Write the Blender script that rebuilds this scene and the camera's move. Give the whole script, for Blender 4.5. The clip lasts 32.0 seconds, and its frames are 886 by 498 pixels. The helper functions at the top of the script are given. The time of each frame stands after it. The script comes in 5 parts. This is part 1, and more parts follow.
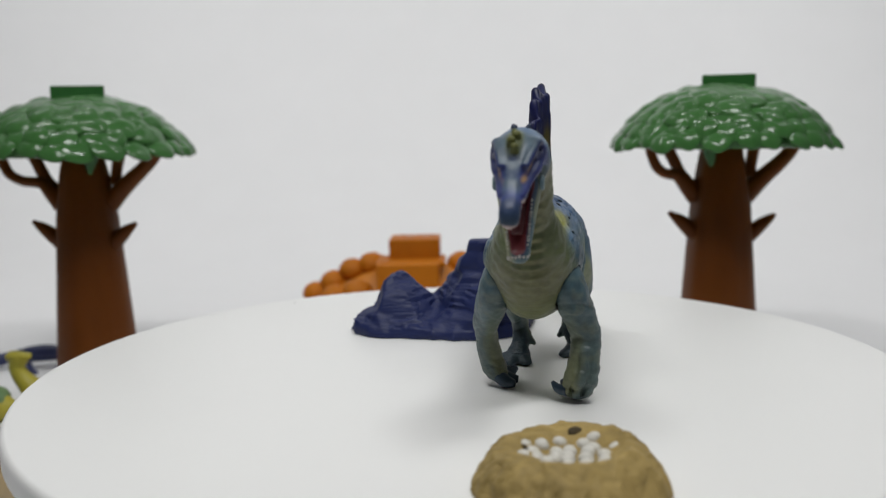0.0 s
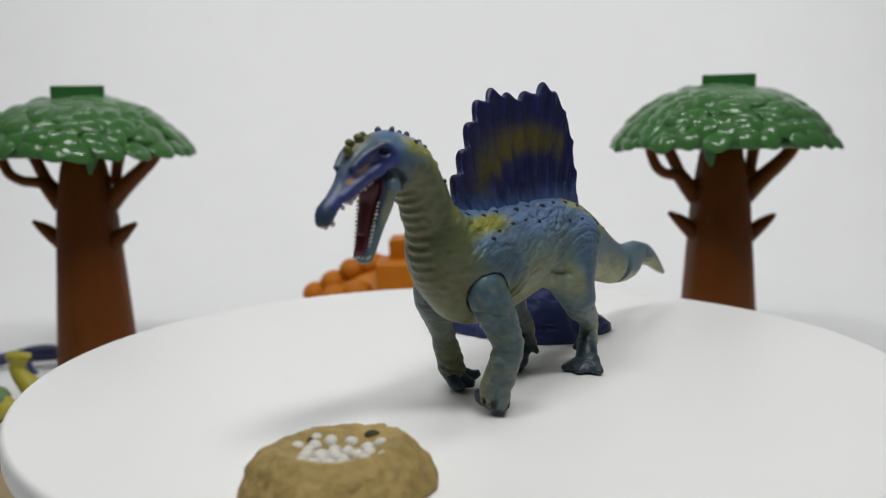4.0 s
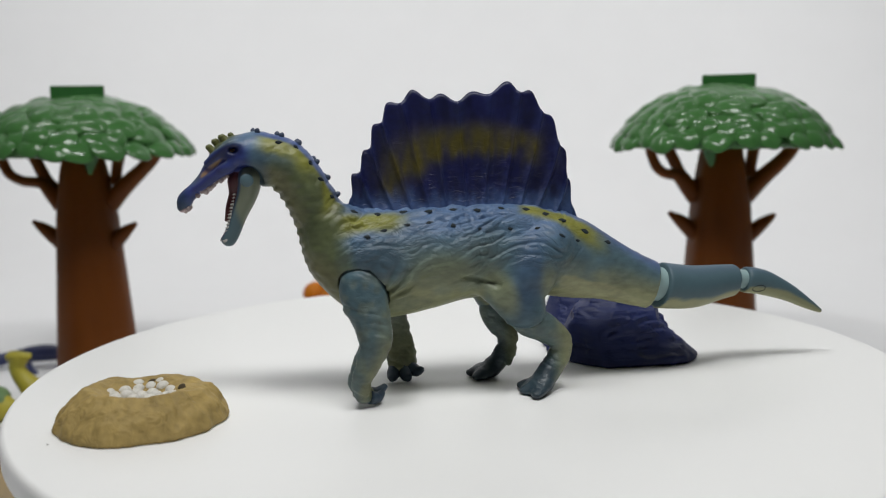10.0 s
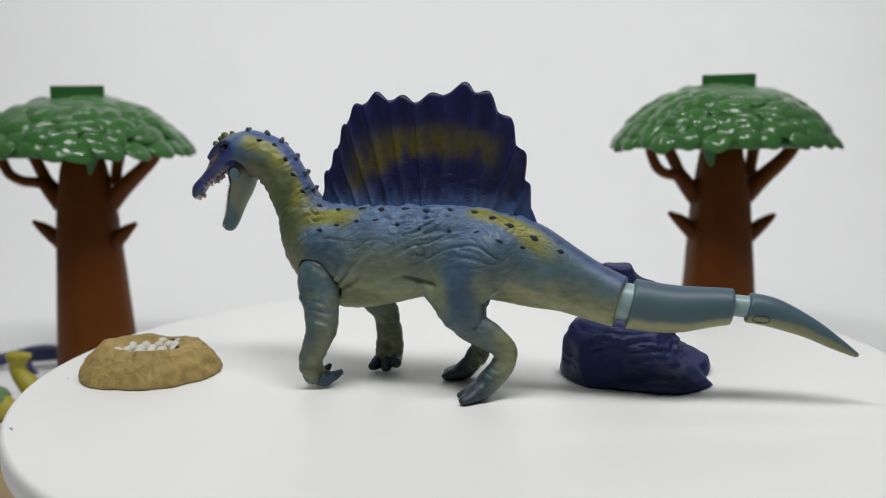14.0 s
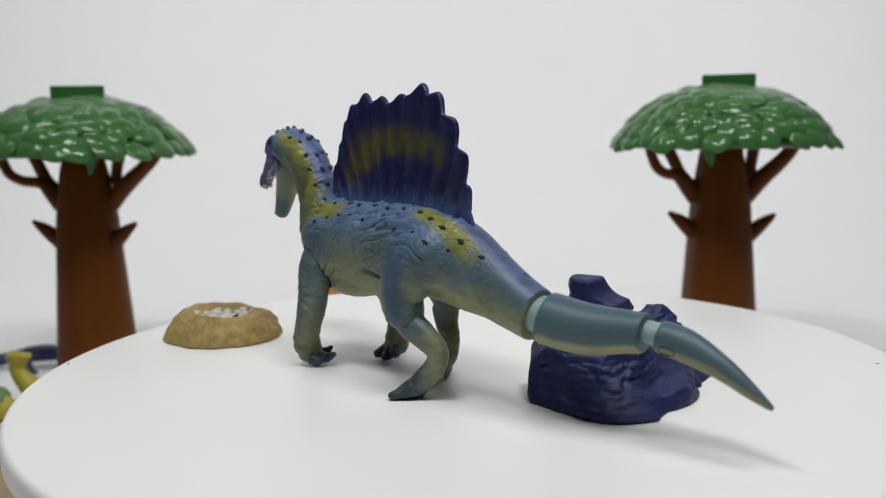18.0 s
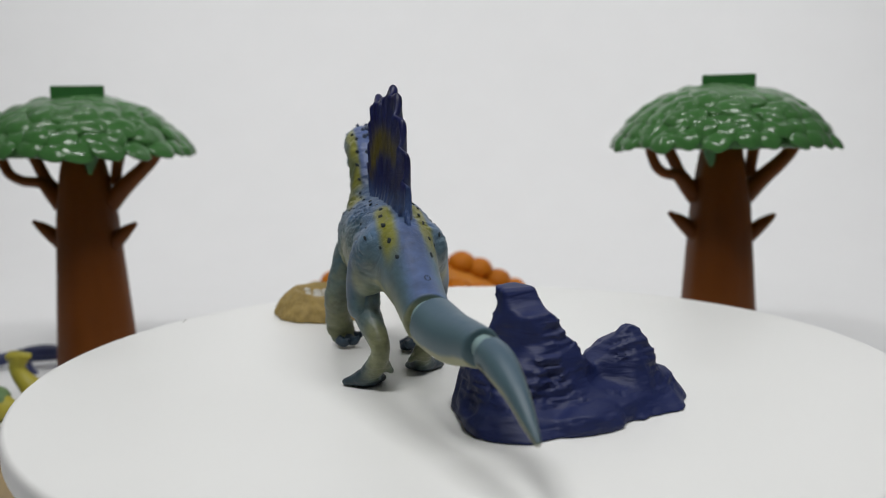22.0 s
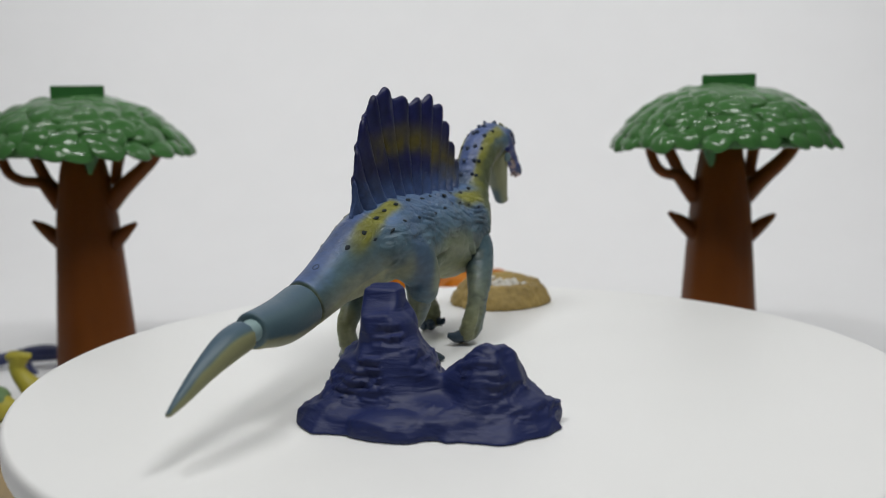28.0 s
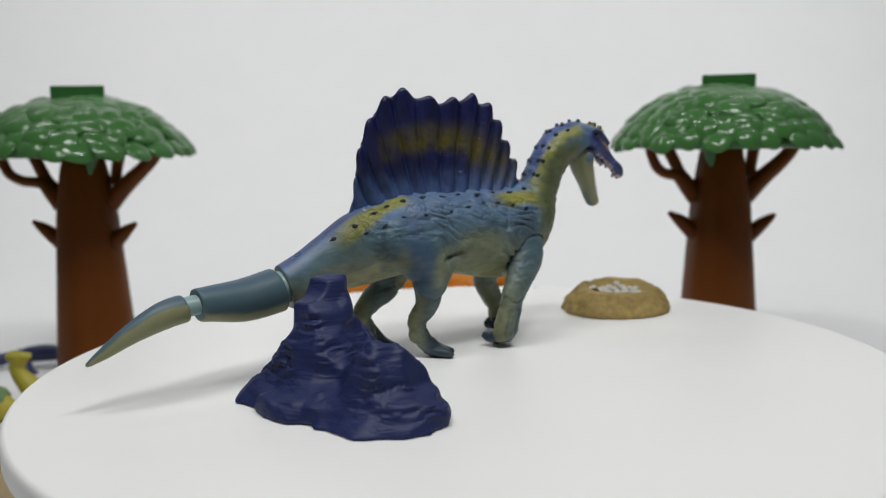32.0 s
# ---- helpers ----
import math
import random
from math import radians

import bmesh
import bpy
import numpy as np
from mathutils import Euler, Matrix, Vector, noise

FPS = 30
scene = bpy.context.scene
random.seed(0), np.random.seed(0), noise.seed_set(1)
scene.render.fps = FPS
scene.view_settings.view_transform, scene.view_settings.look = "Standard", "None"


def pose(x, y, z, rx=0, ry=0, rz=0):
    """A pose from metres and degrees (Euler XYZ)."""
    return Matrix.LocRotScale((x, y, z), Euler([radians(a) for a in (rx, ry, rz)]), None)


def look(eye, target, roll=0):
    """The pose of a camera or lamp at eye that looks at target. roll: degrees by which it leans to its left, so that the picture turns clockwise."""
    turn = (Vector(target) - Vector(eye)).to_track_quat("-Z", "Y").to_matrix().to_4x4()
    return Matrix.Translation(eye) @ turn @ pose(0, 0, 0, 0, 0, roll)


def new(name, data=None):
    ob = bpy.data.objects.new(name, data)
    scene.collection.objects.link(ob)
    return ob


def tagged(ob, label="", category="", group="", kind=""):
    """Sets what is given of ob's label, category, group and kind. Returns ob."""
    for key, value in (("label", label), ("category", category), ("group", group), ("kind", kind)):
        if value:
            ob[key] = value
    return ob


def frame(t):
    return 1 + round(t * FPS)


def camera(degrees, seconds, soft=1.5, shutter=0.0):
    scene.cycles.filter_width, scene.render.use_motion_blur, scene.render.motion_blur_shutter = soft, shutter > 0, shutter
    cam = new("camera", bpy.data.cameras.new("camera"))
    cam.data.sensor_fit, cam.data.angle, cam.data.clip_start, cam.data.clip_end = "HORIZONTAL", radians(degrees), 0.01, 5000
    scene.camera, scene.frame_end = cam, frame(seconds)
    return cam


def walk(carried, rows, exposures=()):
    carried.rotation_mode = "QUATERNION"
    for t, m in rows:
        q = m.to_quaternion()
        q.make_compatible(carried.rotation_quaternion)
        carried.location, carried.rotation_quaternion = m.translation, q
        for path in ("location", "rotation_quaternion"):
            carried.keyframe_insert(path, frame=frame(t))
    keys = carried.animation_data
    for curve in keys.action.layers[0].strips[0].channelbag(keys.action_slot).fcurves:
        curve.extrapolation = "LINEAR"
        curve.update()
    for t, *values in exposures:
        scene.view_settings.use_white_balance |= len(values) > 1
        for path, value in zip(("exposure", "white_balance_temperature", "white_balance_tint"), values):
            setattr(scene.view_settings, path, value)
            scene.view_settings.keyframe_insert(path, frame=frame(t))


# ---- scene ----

# ======================= camera, light, exposure =======================
EYE = Vector((0.0, -0.26624, 0.07353))
AIM = EYE + Vector((-0.02513, 0.98928, -0.14389))
cam = camera(51.465, 32.0, soft=1.1)
cam.data.dof.use_dof, cam.data.dof.focus_distance, cam.data.dof.aperture_fstop = True, 0.250, 13.5
walk(cam, [(0.0, look(EYE, AIM, -1.226)), (32.0, look(EYE, AIM, -1.226))], exposures=[(0.0, -0.09), (3.0, -0.07), (8.0, 0.02), (18.0, 0.0), (20.0, -0.03), (24.0, -0.08), (28.0, -0.07), (32.0, -0.03)])

world = bpy.data.worlds.new("world")
scene.world = world
world.use_nodes = True
world.node_tree.nodes["Background"].inputs["Color"].default_value = (0.93, 0.96, 1.0, 1)
world.node_tree.nodes["Background"].inputs["Strength"].default_value = 0.015


def area_lamp(name, eye, target, sx, sy, watts, colour=(1, 1, 1)):
    lamp = bpy.data.lights.new(name, "AREA")
    lamp.shape, lamp.size, lamp.size_y, lamp.energy, lamp.color = "RECTANGLE", sx, sy, watts, colour
    ob = new(name, lamp)
    ob.matrix_world = look(eye, target)
    return ob


for side in (-1, 1):
    area_lamp("led_strip", (side * 0.13, -0.16, 0.52), (side * 0.02, -0.02, 0), 0.21, 0.085, 1.22, (0.994, 0.999, 0.996))
for side in (-1, 1):
    area_lamp("led_strip", (side * 0.36, 0.29, 0.67), (side * 0.41, 0.64, 0.42), 0.46, 0.035, 2.42, (0.994, 0.999, 0.996))

FLOOR = -0.051
DISC_R = 0.1266

# ======================= small tools =======================


def lin(r, g, b):
    """Linear colour from 0-255 display values."""
    return tuple(((c / 255 + 0.055) / 1.055) ** 2.4 if c > 10 else c / 255 / 12.92 for c in (r, g, b))


def mesh_ob(name, verts, faces, material, parent=None, smooth=True, label=""):
    me = bpy.data.meshes.new(name)
    me.from_pydata([tuple(v) for v in verts], [], [tuple(f) for f in faces])
    me.update()
    if smooth:
        me.polygons.foreach_set("use_smooth", [True] * len(me.polygons))
    me.materials.append(material)
    ob = new(name, me)
    ob.parent = parent
    if label:
        ob["label"] = label
    return ob


def part(name, bm, material, parent, label="", smooth=True):
    me = bpy.data.meshes.new(name)
    bm.to_mesh(me)
    bm.free()
    if smooth:
        me.polygons.foreach_set("use_smooth", [True] * len(me.polygons))
    me.materials.append(material)
    ob = new(name, me)
    ob.parent = parent
    if label:
        ob["label"] = label
    return ob


def shared(name, me, m, parent):
    """One more piece on a shared mesh."""
    ob = new(name, me)
    ob.parent = parent
    ob.matrix_basis = m
    return ob


def empty(name, m=Matrix()):
    ob = new(name)
    ob.empty_display_size = 0.01
    ob.matrix_basis = m
    return ob


def lathe(profile, n=64, wobble=None):
    """A turned form from (radius, height) pairs."""
    bm = bmesh.new()
    rings = []
    for k, (r, z) in enumerate(profile):
        if r < 1e-6:
            rings.append([bm.verts.new((0, 0, z))])
            continue
        ring = []
        for i in range(n):
            a = 2 * math.pi * i / n
            q = r * (wobble(a, z) if wobble else 1)
            ring.append(bm.verts.new((q * math.cos(a), q * math.sin(a), z)))
        rings.append(ring)
    for a, b in zip(rings, rings[1:]):
        for i in range(n):
            j = (i + 1) % n
            if len(a) == 1:
                bm.faces.new((a[0], b[i], b[j]))
            elif len(b) == 1:
                bm.faces.new((a[i], a[j], b[0]))
            else:
                bm.faces.new((a[i], a[j], b[j], b[i]))
    bmesh.ops.recalc_face_normals(bm, faces=bm.faces)
    return bm


def tube(points, n=12):
    """A tapered tube along (x, y, z, radius) points, closed at both ends."""
    bm = bmesh.new()
    pts = spline(points, 6)
    rings = []
    for k, p in enumerate(pts):
        a, b = pts[max(k - 1, 0)], pts[min(k + 1, len(pts) - 1)]
        t = Vector((b - a)[:3]).normalized()
        side = t.cross(Vector((0, 1, 0.01))).normalized()
        up = side.cross(t)
        c = Vector(p[:3])
        rings.append([bm.verts.new(c + float(p[3]) * (math.cos(w) * side + math.sin(w) * up)) for w in (2 * math.pi * i / n for i in range(n))])
    for a, b in zip(rings, rings[1:]):
        for i in range(n):
            bm.faces.new((a[i], a[(i + 1) % n], b[(i + 1) % n], b[i]))
    bm.faces.new(rings[0][::-1])
    bm.faces.new(rings[-1])
    bmesh.ops.recalc_face_normals(bm, faces=bm.faces)
    return bm


def box(sx, sy, sz, bevel):
    bm = bmesh.new()
    bmesh.ops.create_cube(bm, size=1, matrix=Matrix.Diagonal((sx, sy, sz, 1)))
    bmesh.ops.bevel(bm, geom=bm.edges[:], offset=bevel, segments=3, affect="EDGES", profile=0.5)
    return bm


def spline(points, n):
    """Catmull-Rom through rows of numbers, n steps a span."""
    p = np.array(points, float)
    q = np.vstack([2 * p[0] - p[1], p, 2 * p[-1] - p[-2]])
    out = []
    for i in range(1, len(q) - 2):
        a, b, c, d = q[i - 1 : i + 3]
        for t in np.arange(n) / n:
            out.append(0.5 * (2 * b + (c - a) * t + (2 * a - 5 * b + 4 * c - d) * t**2 + (3 * b - a - 3 * c + d) * t**3))
    out.append(p[-1])
    return np.array(out)


RNG = np.random.RandomState(5)
LATTICE = RNG.rand(32, 32, 32)


def lump(x, y, z):
    """Smooth value noise, -1 to 1, one cell a unit."""
    ix, iy, iz = (np.floor(c).astype(int) for c in (x, y, z))
    fx, fy, fz = x - ix, y - iy, z - iz
    fx, fy, fz = (c * c * (3 - 2 * c) for c in (fx, fy, fz))
    total = 0
    for a in (0, 1):
        for b in (0, 1):
            for c in (0, 1):
                w = (fx if a else 1 - fx) * (fy if b else 1 - fy) * (fz if c else 1 - fz)
                total = total + w * LATTICE[(ix + a) % 32, (iy + b) % 32, (iz + c) % 32]
    return 2 * total - 1


class Clay:
    """A field of joined soft forms on a grid, in millimetres, and the skin that is drawn round it."""

    def __init__(self, low, high, step):
        self.low, self.step = np.array(low, float), step
        self.axes = [np.arange(a, b, step) for a, b in zip(low, high)]
        self.f = np.full([len(a) for a in self.axes], 9.0)

    def chain(self, rows, steps=8):
        """Ellipsoids (x, y, z, rx, ry, rz) strung closely along a spline."""
        g = np.full(self.f.shape, 9.0)
        for x, y, z, *r in spline(rows, steps):
            sl, co = [], []
            for k, (c, q) in enumerate(zip((x, y, z), r)):
                i0 = max(int((c - q - 6 - self.low[k]) / self.step), 0)
                i1 = max(int((c + q + 6 - self.low[k]) / self.step) + 2, 0)
                sl.append(slice(i0, i1))
                co.append(self.axes[k][i0:i1] - c)
            X, Y, Z = np.meshgrid(*co, indexing="ij", sparse=True)
            k0 = np.sqrt((X / r[0]) ** 2 + (Y / r[1]) ** 2 + (Z / r[2]) ** 2) + 1e-9
            k1 = np.sqrt((X / r[0] ** 2) ** 2 + (Y / r[1] ** 2) ** 2 + (Z / r[2] ** 2) ** 2) + 1e-9
            v = g[tuple(sl)]
            np.minimum(v, k0 * (k0 - 1) / k1, out=v)
        return g

    def add(self, g, soft=2.0):
        h = np.clip(0.5 + 0.5 * (self.f - g) / soft, 0, 1)
        self.f = self.f * (1 - h) + g * h - soft * h * (1 - h)
        return self

    def cut(self, g, soft=0.6):
        h = np.clip(0.5 - 0.5 * (self.f + g) / soft, 0, 1)
        self.f = self.f * (1 - h) - g * h + soft * h * (1 - h)
        return self

    def grid(self):
        return np.meshgrid(*self.axes, indexing="ij")

    def plane(self, point, normal):
        """The side of a plane towards its normal, as a form to cut away."""
        X, Y, Z = np.meshgrid(*self.axes, indexing="ij", sparse=True)
        n = np.array(normal, float) / np.linalg.norm(normal)
        return -((X - point[0]) * n[0] + (Y - point[1]) * n[1] + (Z - point[2]) * n[2])

    def skin(self):
        f = self.f
        ins = f < 0
        n = [s - 1 for s in f.shape]
        corner = lambda a, i, j, k: a[i : i + n[0], j : j + n[1], k : k + n[2]]
        count = sum(corner(ins, i, j, k).astype(np.int8) for i in (0, 1) for j in (0, 1) for k in (0, 1))
        cells = np.argwhere((count > 0) & (count < 8))
        index = np.full(n, -1)
        index[tuple(cells.T)] = np.arange(len(cells))
        acc, hits = np.zeros((len(cells), 3)), np.zeros(len(cells))
        corners = [(i, j, k) for i in (0, 1) for j in (0, 1) for k in (0, 1)]
        for a in corners:
            for b in corners:
                if sum(abs(p - q) for p, q in zip(a, b)) == 1 and a < b:
                    va = f[tuple((cells + a).T)]
                    vb = f[tuple((cells + b).T)]
                    m = (va < 0) != (vb < 0)
                    t = np.where(m, va / np.where(m, va - vb, 1), 0)
                    acc += m[:, None] * (np.array(a) + t[:, None] * (np.array(b) - np.array(a)))
                    hits += m
        verts = (cells + acc / hits[:, None]) * self.step + self.low
        faces = []
        for ax in range(3):
            o = [0, 0, 0]
            o[ax] = 1
            sl0 = tuple(slice(0, s - d) for s, d in zip(f.shape, o))
            sl1 = tuple(slice(d, s) for s, d in zip(f.shape, o))
            e = np.argwhere(ins[sl0] != ins[sl1])
            b, c = [(1, 2), (2, 0), (0, 1)][ax]
            e = e[(e[:, b] > 0) & (e[:, c] > 0) & (e[:, b] < n[b]) & (e[:, c] < n[c])]
            db, dc = np.zeros(3, int), np.zeros(3, int)
            db[b], dc[c] = 1, 1
            q = np.stack([index[tuple((e - db - dc).T)], index[tuple((e - dc).T)], index[tuple(e.T)], index[tuple((e - db).T)]], 1)
            flip = ~ins[tuple(e.T)]
            q[flip] = q[flip][:, ::-1]
            faces.append(q)
        return verts, np.vstack(faces)


def flowing(ob, values):
    at = ob.data.attributes.new("flow", "FLOAT_VECTOR", "POINT")
    at.data.foreach_set("vector", np.stack(values, 1).astype(np.float32).ravel())


def painted(ob, colours, relief=1.0):
    at = ob.data.color_attributes.new("paint", "FLOAT_COLOR", "POINT")
    rgba = np.ones((len(colours), 4), np.float32)
    rgba[:, :3] = colours
    rgba[:, 3] = relief
    at.data.foreach_set("color", rgba.ravel())
    return ob


def blend(a, b, m):
    m = np.clip(m, 0, 1)[:, None]
    return a * (1 - m) + np.array(b) * m


def ramp(x, a, b):
    t = np.clip((x - a) / (b - a), 0, 1)
    return t * t * (3 - 2 * t)


# ======================= materials =======================


def material(name, colour=None, rough=0.5, paint=False, var=0.12, scale=200, bump=0.2, bump_scale=400, distance=0.0004, detail=4, coat=0.0, spec=0.5, stretch=(1, 1, 1), random_tint=0.0, sss=0.0, ridged=False, flow=0.0, ridges=False):
    m = bpy.data.materials.new(name)
    m.use_nodes = True
    nt = m.node_tree
    N, L = nt.nodes, nt.links
    bsdf = N["Principled BSDF"]
    tc = N.new("ShaderNodeTexCoord")
    mp = N.new("ShaderNodeMapping")
    mp.inputs["Scale"].default_value = stretch
    L.new(tc.outputs["Object"], mp.inputs["Vector"])
    n1 = N.new("ShaderNodeTexNoise")
    n1.inputs["Scale"].default_value, n1.inputs["Detail"].default_value = scale, 5
    n2 = N.new("ShaderNodeTexNoise")
    n2.inputs["Scale"].default_value, n2.inputs["Detail"].default_value = scale * 0.16, 3
    L.new(mp.outputs["Vector"], n1.inputs["Vector"])
    L.new(tc.outputs["Object"], n2.inputs["Vector"])
    add = N.new("ShaderNodeMath")
    add.operation = "ADD"
    L.new(n1.outputs["Fac"], add.inputs[0])
    L.new(n2.outputs["Fac"], add.inputs[1])
    mr = N.new("ShaderNodeMapRange")
    mr.inputs["From Min"].default_value, mr.inputs["From Max"].default_value = 0.6, 1.4
    mr.inputs["To Min"].default_value, mr.inputs["To Max"].default_value = 1 - var, 1 + var
    L.new(add.outputs[0], mr.inputs["Value"])
    mul = N.new("ShaderNodeMix")
    mul.data_type, mul.blend_type = "RGBA", "MULTIPLY"
    mul.inputs["Factor"].default_value = 1.0
    if paint:
        at = N.new("ShaderNodeAttribute")
        at.attribute_name = "paint"
        L.new(at.outputs["Color"], mul.inputs["A"])
        worn = at.outputs["Alpha"]
    else:
        mul.inputs["A"].default_value = (*colour, 1)
    if random_tint:
        oi = N.new("ShaderNodeObjectInfo")
        rr = N.new("ShaderNodeMapRange")
        rr.inputs["To Min"].default_value, rr.inputs["To Max"].default_value = -random_tint, random_tint
        L.new(oi.outputs["Random"], rr.inputs["Value"])
        ad = N.new("ShaderNodeMath")
        L.new(mr.outputs["Result"], ad.inputs[0])
        L.new(rr.outputs["Result"], ad.inputs[1])
        L.new(ad.outputs[0], mul.inputs["B"])
    else:
        L.new(mr.outputs["Result"], mul.inputs["B"])
    L.new(mul.outputs["Result"], bsdf.inputs["Base Color"])
    ro = N.new("ShaderNodeMapRange")
    ro.inputs["To Min"].default_value, ro.inputs["To Max"].default_value = max(rough - 0.1, 0.03), min(rough + 0.1, 1)
    L.new(n1.outputs["Fac"], ro.inputs["Value"])
    L.new(ro.outputs["Result"], bsdf.inputs["Roughness"])
    if bump:
        n3 = N.new("ShaderNodeTexNoise")
        n3.inputs["Scale"].default_value, n3.inputs["Detail"].default_value = bump_scale, detail
        n3.inputs["Distortion"].default_value = 0.6
        if ridged:
            n3.noise_type = "RIDGED_MULTIFRACTAL"
            n3.inputs["Distortion"].default_value = 0.25
        L.new(mp.outputs["Vector"], n3.inputs["Vector"])
        bp = N.new("ShaderNodeBump")
        bp.inputs["Strength"].default_value, bp.inputs["Distance"].default_value = bump, distance
        if flow:
            # fine creases (or raised lines) drawn out along the "flow" coordinates
            fa = N.new("ShaderNodeAttribute")
            fa.attribute_name = "flow"
            total = n3.outputs["Fac"]
            gain = 0.10
            for size, share in ((flow * 0.7, 1.5), (flow * 1.6, 0.9)):
                fold = N.new("ShaderNodeTexNoise")
                fold.inputs["Scale"].default_value, fold.inputs["Detail"].default_value = size, 1.5
                fold.inputs["Distortion"].default_value = 0.5
                L.new(fa.outputs["Vector"], fold.inputs["Vector"])
                off = N.new("ShaderNodeMath")
                off.operation = "SUBTRACT"
                off.inputs[1].default_value = 0.5
                L.new(fold.outputs["Fac"], off.inputs[0])
                away = N.new("ShaderNodeMath")
                away.operation = "ABSOLUTE"
                L.new(off.outputs[0], away.inputs[0])
                flat = N.new("ShaderNodeMath")
                flat.operation = "SMOOTH_MIN"
                flat.inputs[1].default_value, flat.inputs[2].default_value = 0.05, 0.03
                L.new(away.outputs[0], flat.inputs[0])
                low = N.new("ShaderNodeMath")
                low.operation = "MULTIPLY_ADD"
                low.inputs[1].default_value = share * (-1 if ridges else 1)
                L.new(flat.outputs[0], low.inputs[0])
                if gain:
                    k = N.new("ShaderNodeMath")
                    k.operation = "MULTIPLY"
                    k.inputs[1].default_value = gain
                    L.new(total, k.inputs[0])
                    total, gain = k.outputs[0], 0
                L.new(total, low.inputs[2])
                total = low.outputs[0]
            L.new(total, bp.inputs["Height"])
        else:
            L.new(n3.outputs["Fac"], bp.inputs["Height"])
        if paint:
            st = N.new("ShaderNodeMath")
            st.operation = "MULTIPLY"
            st.inputs[1].default_value = bump
            L.new(worn, st.inputs[0])
            L.new(st.outputs[0], bp.inputs["Strength"])
        L.new(bp.outputs["Normal"], bsdf.inputs["Normal"])
    bsdf.inputs["Specular IOR Level"].default_value = spec
    bsdf.inputs["Coat Weight"].default_value = coat
    bsdf.inputs["Coat Roughness"].default_value = 0.15
    if sss:
        bsdf.inputs["Subsurface Weight"].default_value = sss
        bsdf.inputs["Subsurface Scale"].default_value = 0.002
    return m


PAPER = material("white_paper", (0.80, 0.80, 0.805), 0.9, var=0.015, scale=30, bump=0.05, bump_scale=600, distance=0.0002, spec=0.2)
UNSEEN_PANEL = material("dark_grey_unseen_panel", (0.15, 0.15, 0.153), 0.95, var=0.02, scale=60, bump=0.1, bump_scale=900, spec=0.1)
DISC = material("white_plastic", (0.84, 0.84, 0.825), 0.42, var=0.012, scale=40, bump=0.03, bump_scale=500, distance=0.0001, spec=0.35)
SKIN = material("painted_vinyl_skin", None, 0.42, paint=True, var=0.38, scale=520, bump=1.0, bump_scale=560, distance=0.0010, detail=3, stretch=(0.9, 0.6, 1.3), spec=0.45, ridged=True, flow=1.0)
SMOOTH_SKIN = material("painted_vinyl_tail", None, 0.45, paint=True, var=0.06, scale=500, bump=0.15, bump_scale=500, distance=0.0003, spec=0.4)
SAIL = material("painted_vinyl_sail", None, 0.42, paint=True, var=0.30, scale=700, bump=1.0, bump_scale=420, distance=0.0009, detail=4, stretch=(1, 0.9, 1.1), spec=0.36, ridged=True, flow=1.0, ridges=True)
SPOT = material("dark_spot_paint", lin(32, 41, 46), 0.65, var=0.25, bump=0.3, spec=0.25)
KNOB = material("slate_knob_paint", lin(58, 70, 92), 0.5, var=0.2, bump=0.2)
CLAW = material("dark_claw_paint", lin(42, 60, 76), 0.45, var=0.2, bump=0.3)
JOINT = material("pale_blue_joint_plastic", lin(140, 164, 164), 0.35, var=0.06, bump=0.05)
GUM = material("pinkish_tooth_paint", lin(176, 160, 158), 0.4, var=0.25, scale=900, bump=0.4)
TOOTH = material("tooth_paint", lin(172, 170, 164), 0.4, var=0.08, bump=0.1)
MOUTH = material("dark_red_mouth_paint", lin(76, 30, 34), 0.4, var=0.2, bump=0.3)
CREST = material("olive_crest_paint", lin(92, 95, 44), 0.5, var=0.25, bump=0.2)
EYE_PAINT = material("eye_paint", lin(92, 66, 36), 0.25, var=0.1, bump=0)
PUPIL = material("pupil_paint", lin(15, 15, 18), 0.2, var=0.1, bump=0)
ROCK = material("navy_plastic_rock", lin(21, 33, 80), 0.55, var=0.18, scale=220, bump=0.7, bump_scale=150, distance=0.0006, detail=4, stretch=(0.8, 0.8, 4.0), spec=0.42)
NEST = material("sand_coloured_plastic", lin(156, 134, 82), 0.65, var=0.36, scale=420, bump=0.9, bump_scale=230, distance=0.0013, spec=0.25)
EGG = material("white_egg_paint", lin(208, 205, 196), 0.55, var=0.22, scale=2.4, bump=0.35, bump_scale=2.5)
SPECK = material("grey_lint", lin(120, 118, 112), 0.9, var=0.2)
HOLLOW_SHADE = material("dark_brown_hollow_shade", lin(64, 52, 28), 0.8, var=0.2)
LEAF = material("glossy_green_plastic", lin(62, 104, 56), 0.15, var=0.10, scale=1.6, bump=0, random_tint=0.05, spec=0.33)
LEAF_DARK = material("deep_green_plastic", lin(42, 94, 42), 0.35, var=0.1, bump=0.1)
BARK = material("brown_plastic_bark", lin(98, 51, 8), 0.45, var=0.16, scale=160, bump=0.35, bump_scale=130, distance=0.0006, stretch=(1, 1, 0.25), spec=0.2)
ORANGE = material("orange_plastic", lin(180, 104, 8), 0.6, var=0.12, scale=200, bump=0.1, random_tint=0.1, spec=0.25)
ORANGE_LIT = material("lit_orange_plastic", lin(196, 122, 30), 0.55, var=0.08, scale=200, bump=0.1)
YELLOW = material("yellow_green_plastic", lin(174, 164, 58), 0.5, var=0.15, scale=120, bump=0.2)
NAVY = material("navy_blue_plastic", lin(48, 55, 98), 0.45, var=0.15, scale=120, bump=0.2)
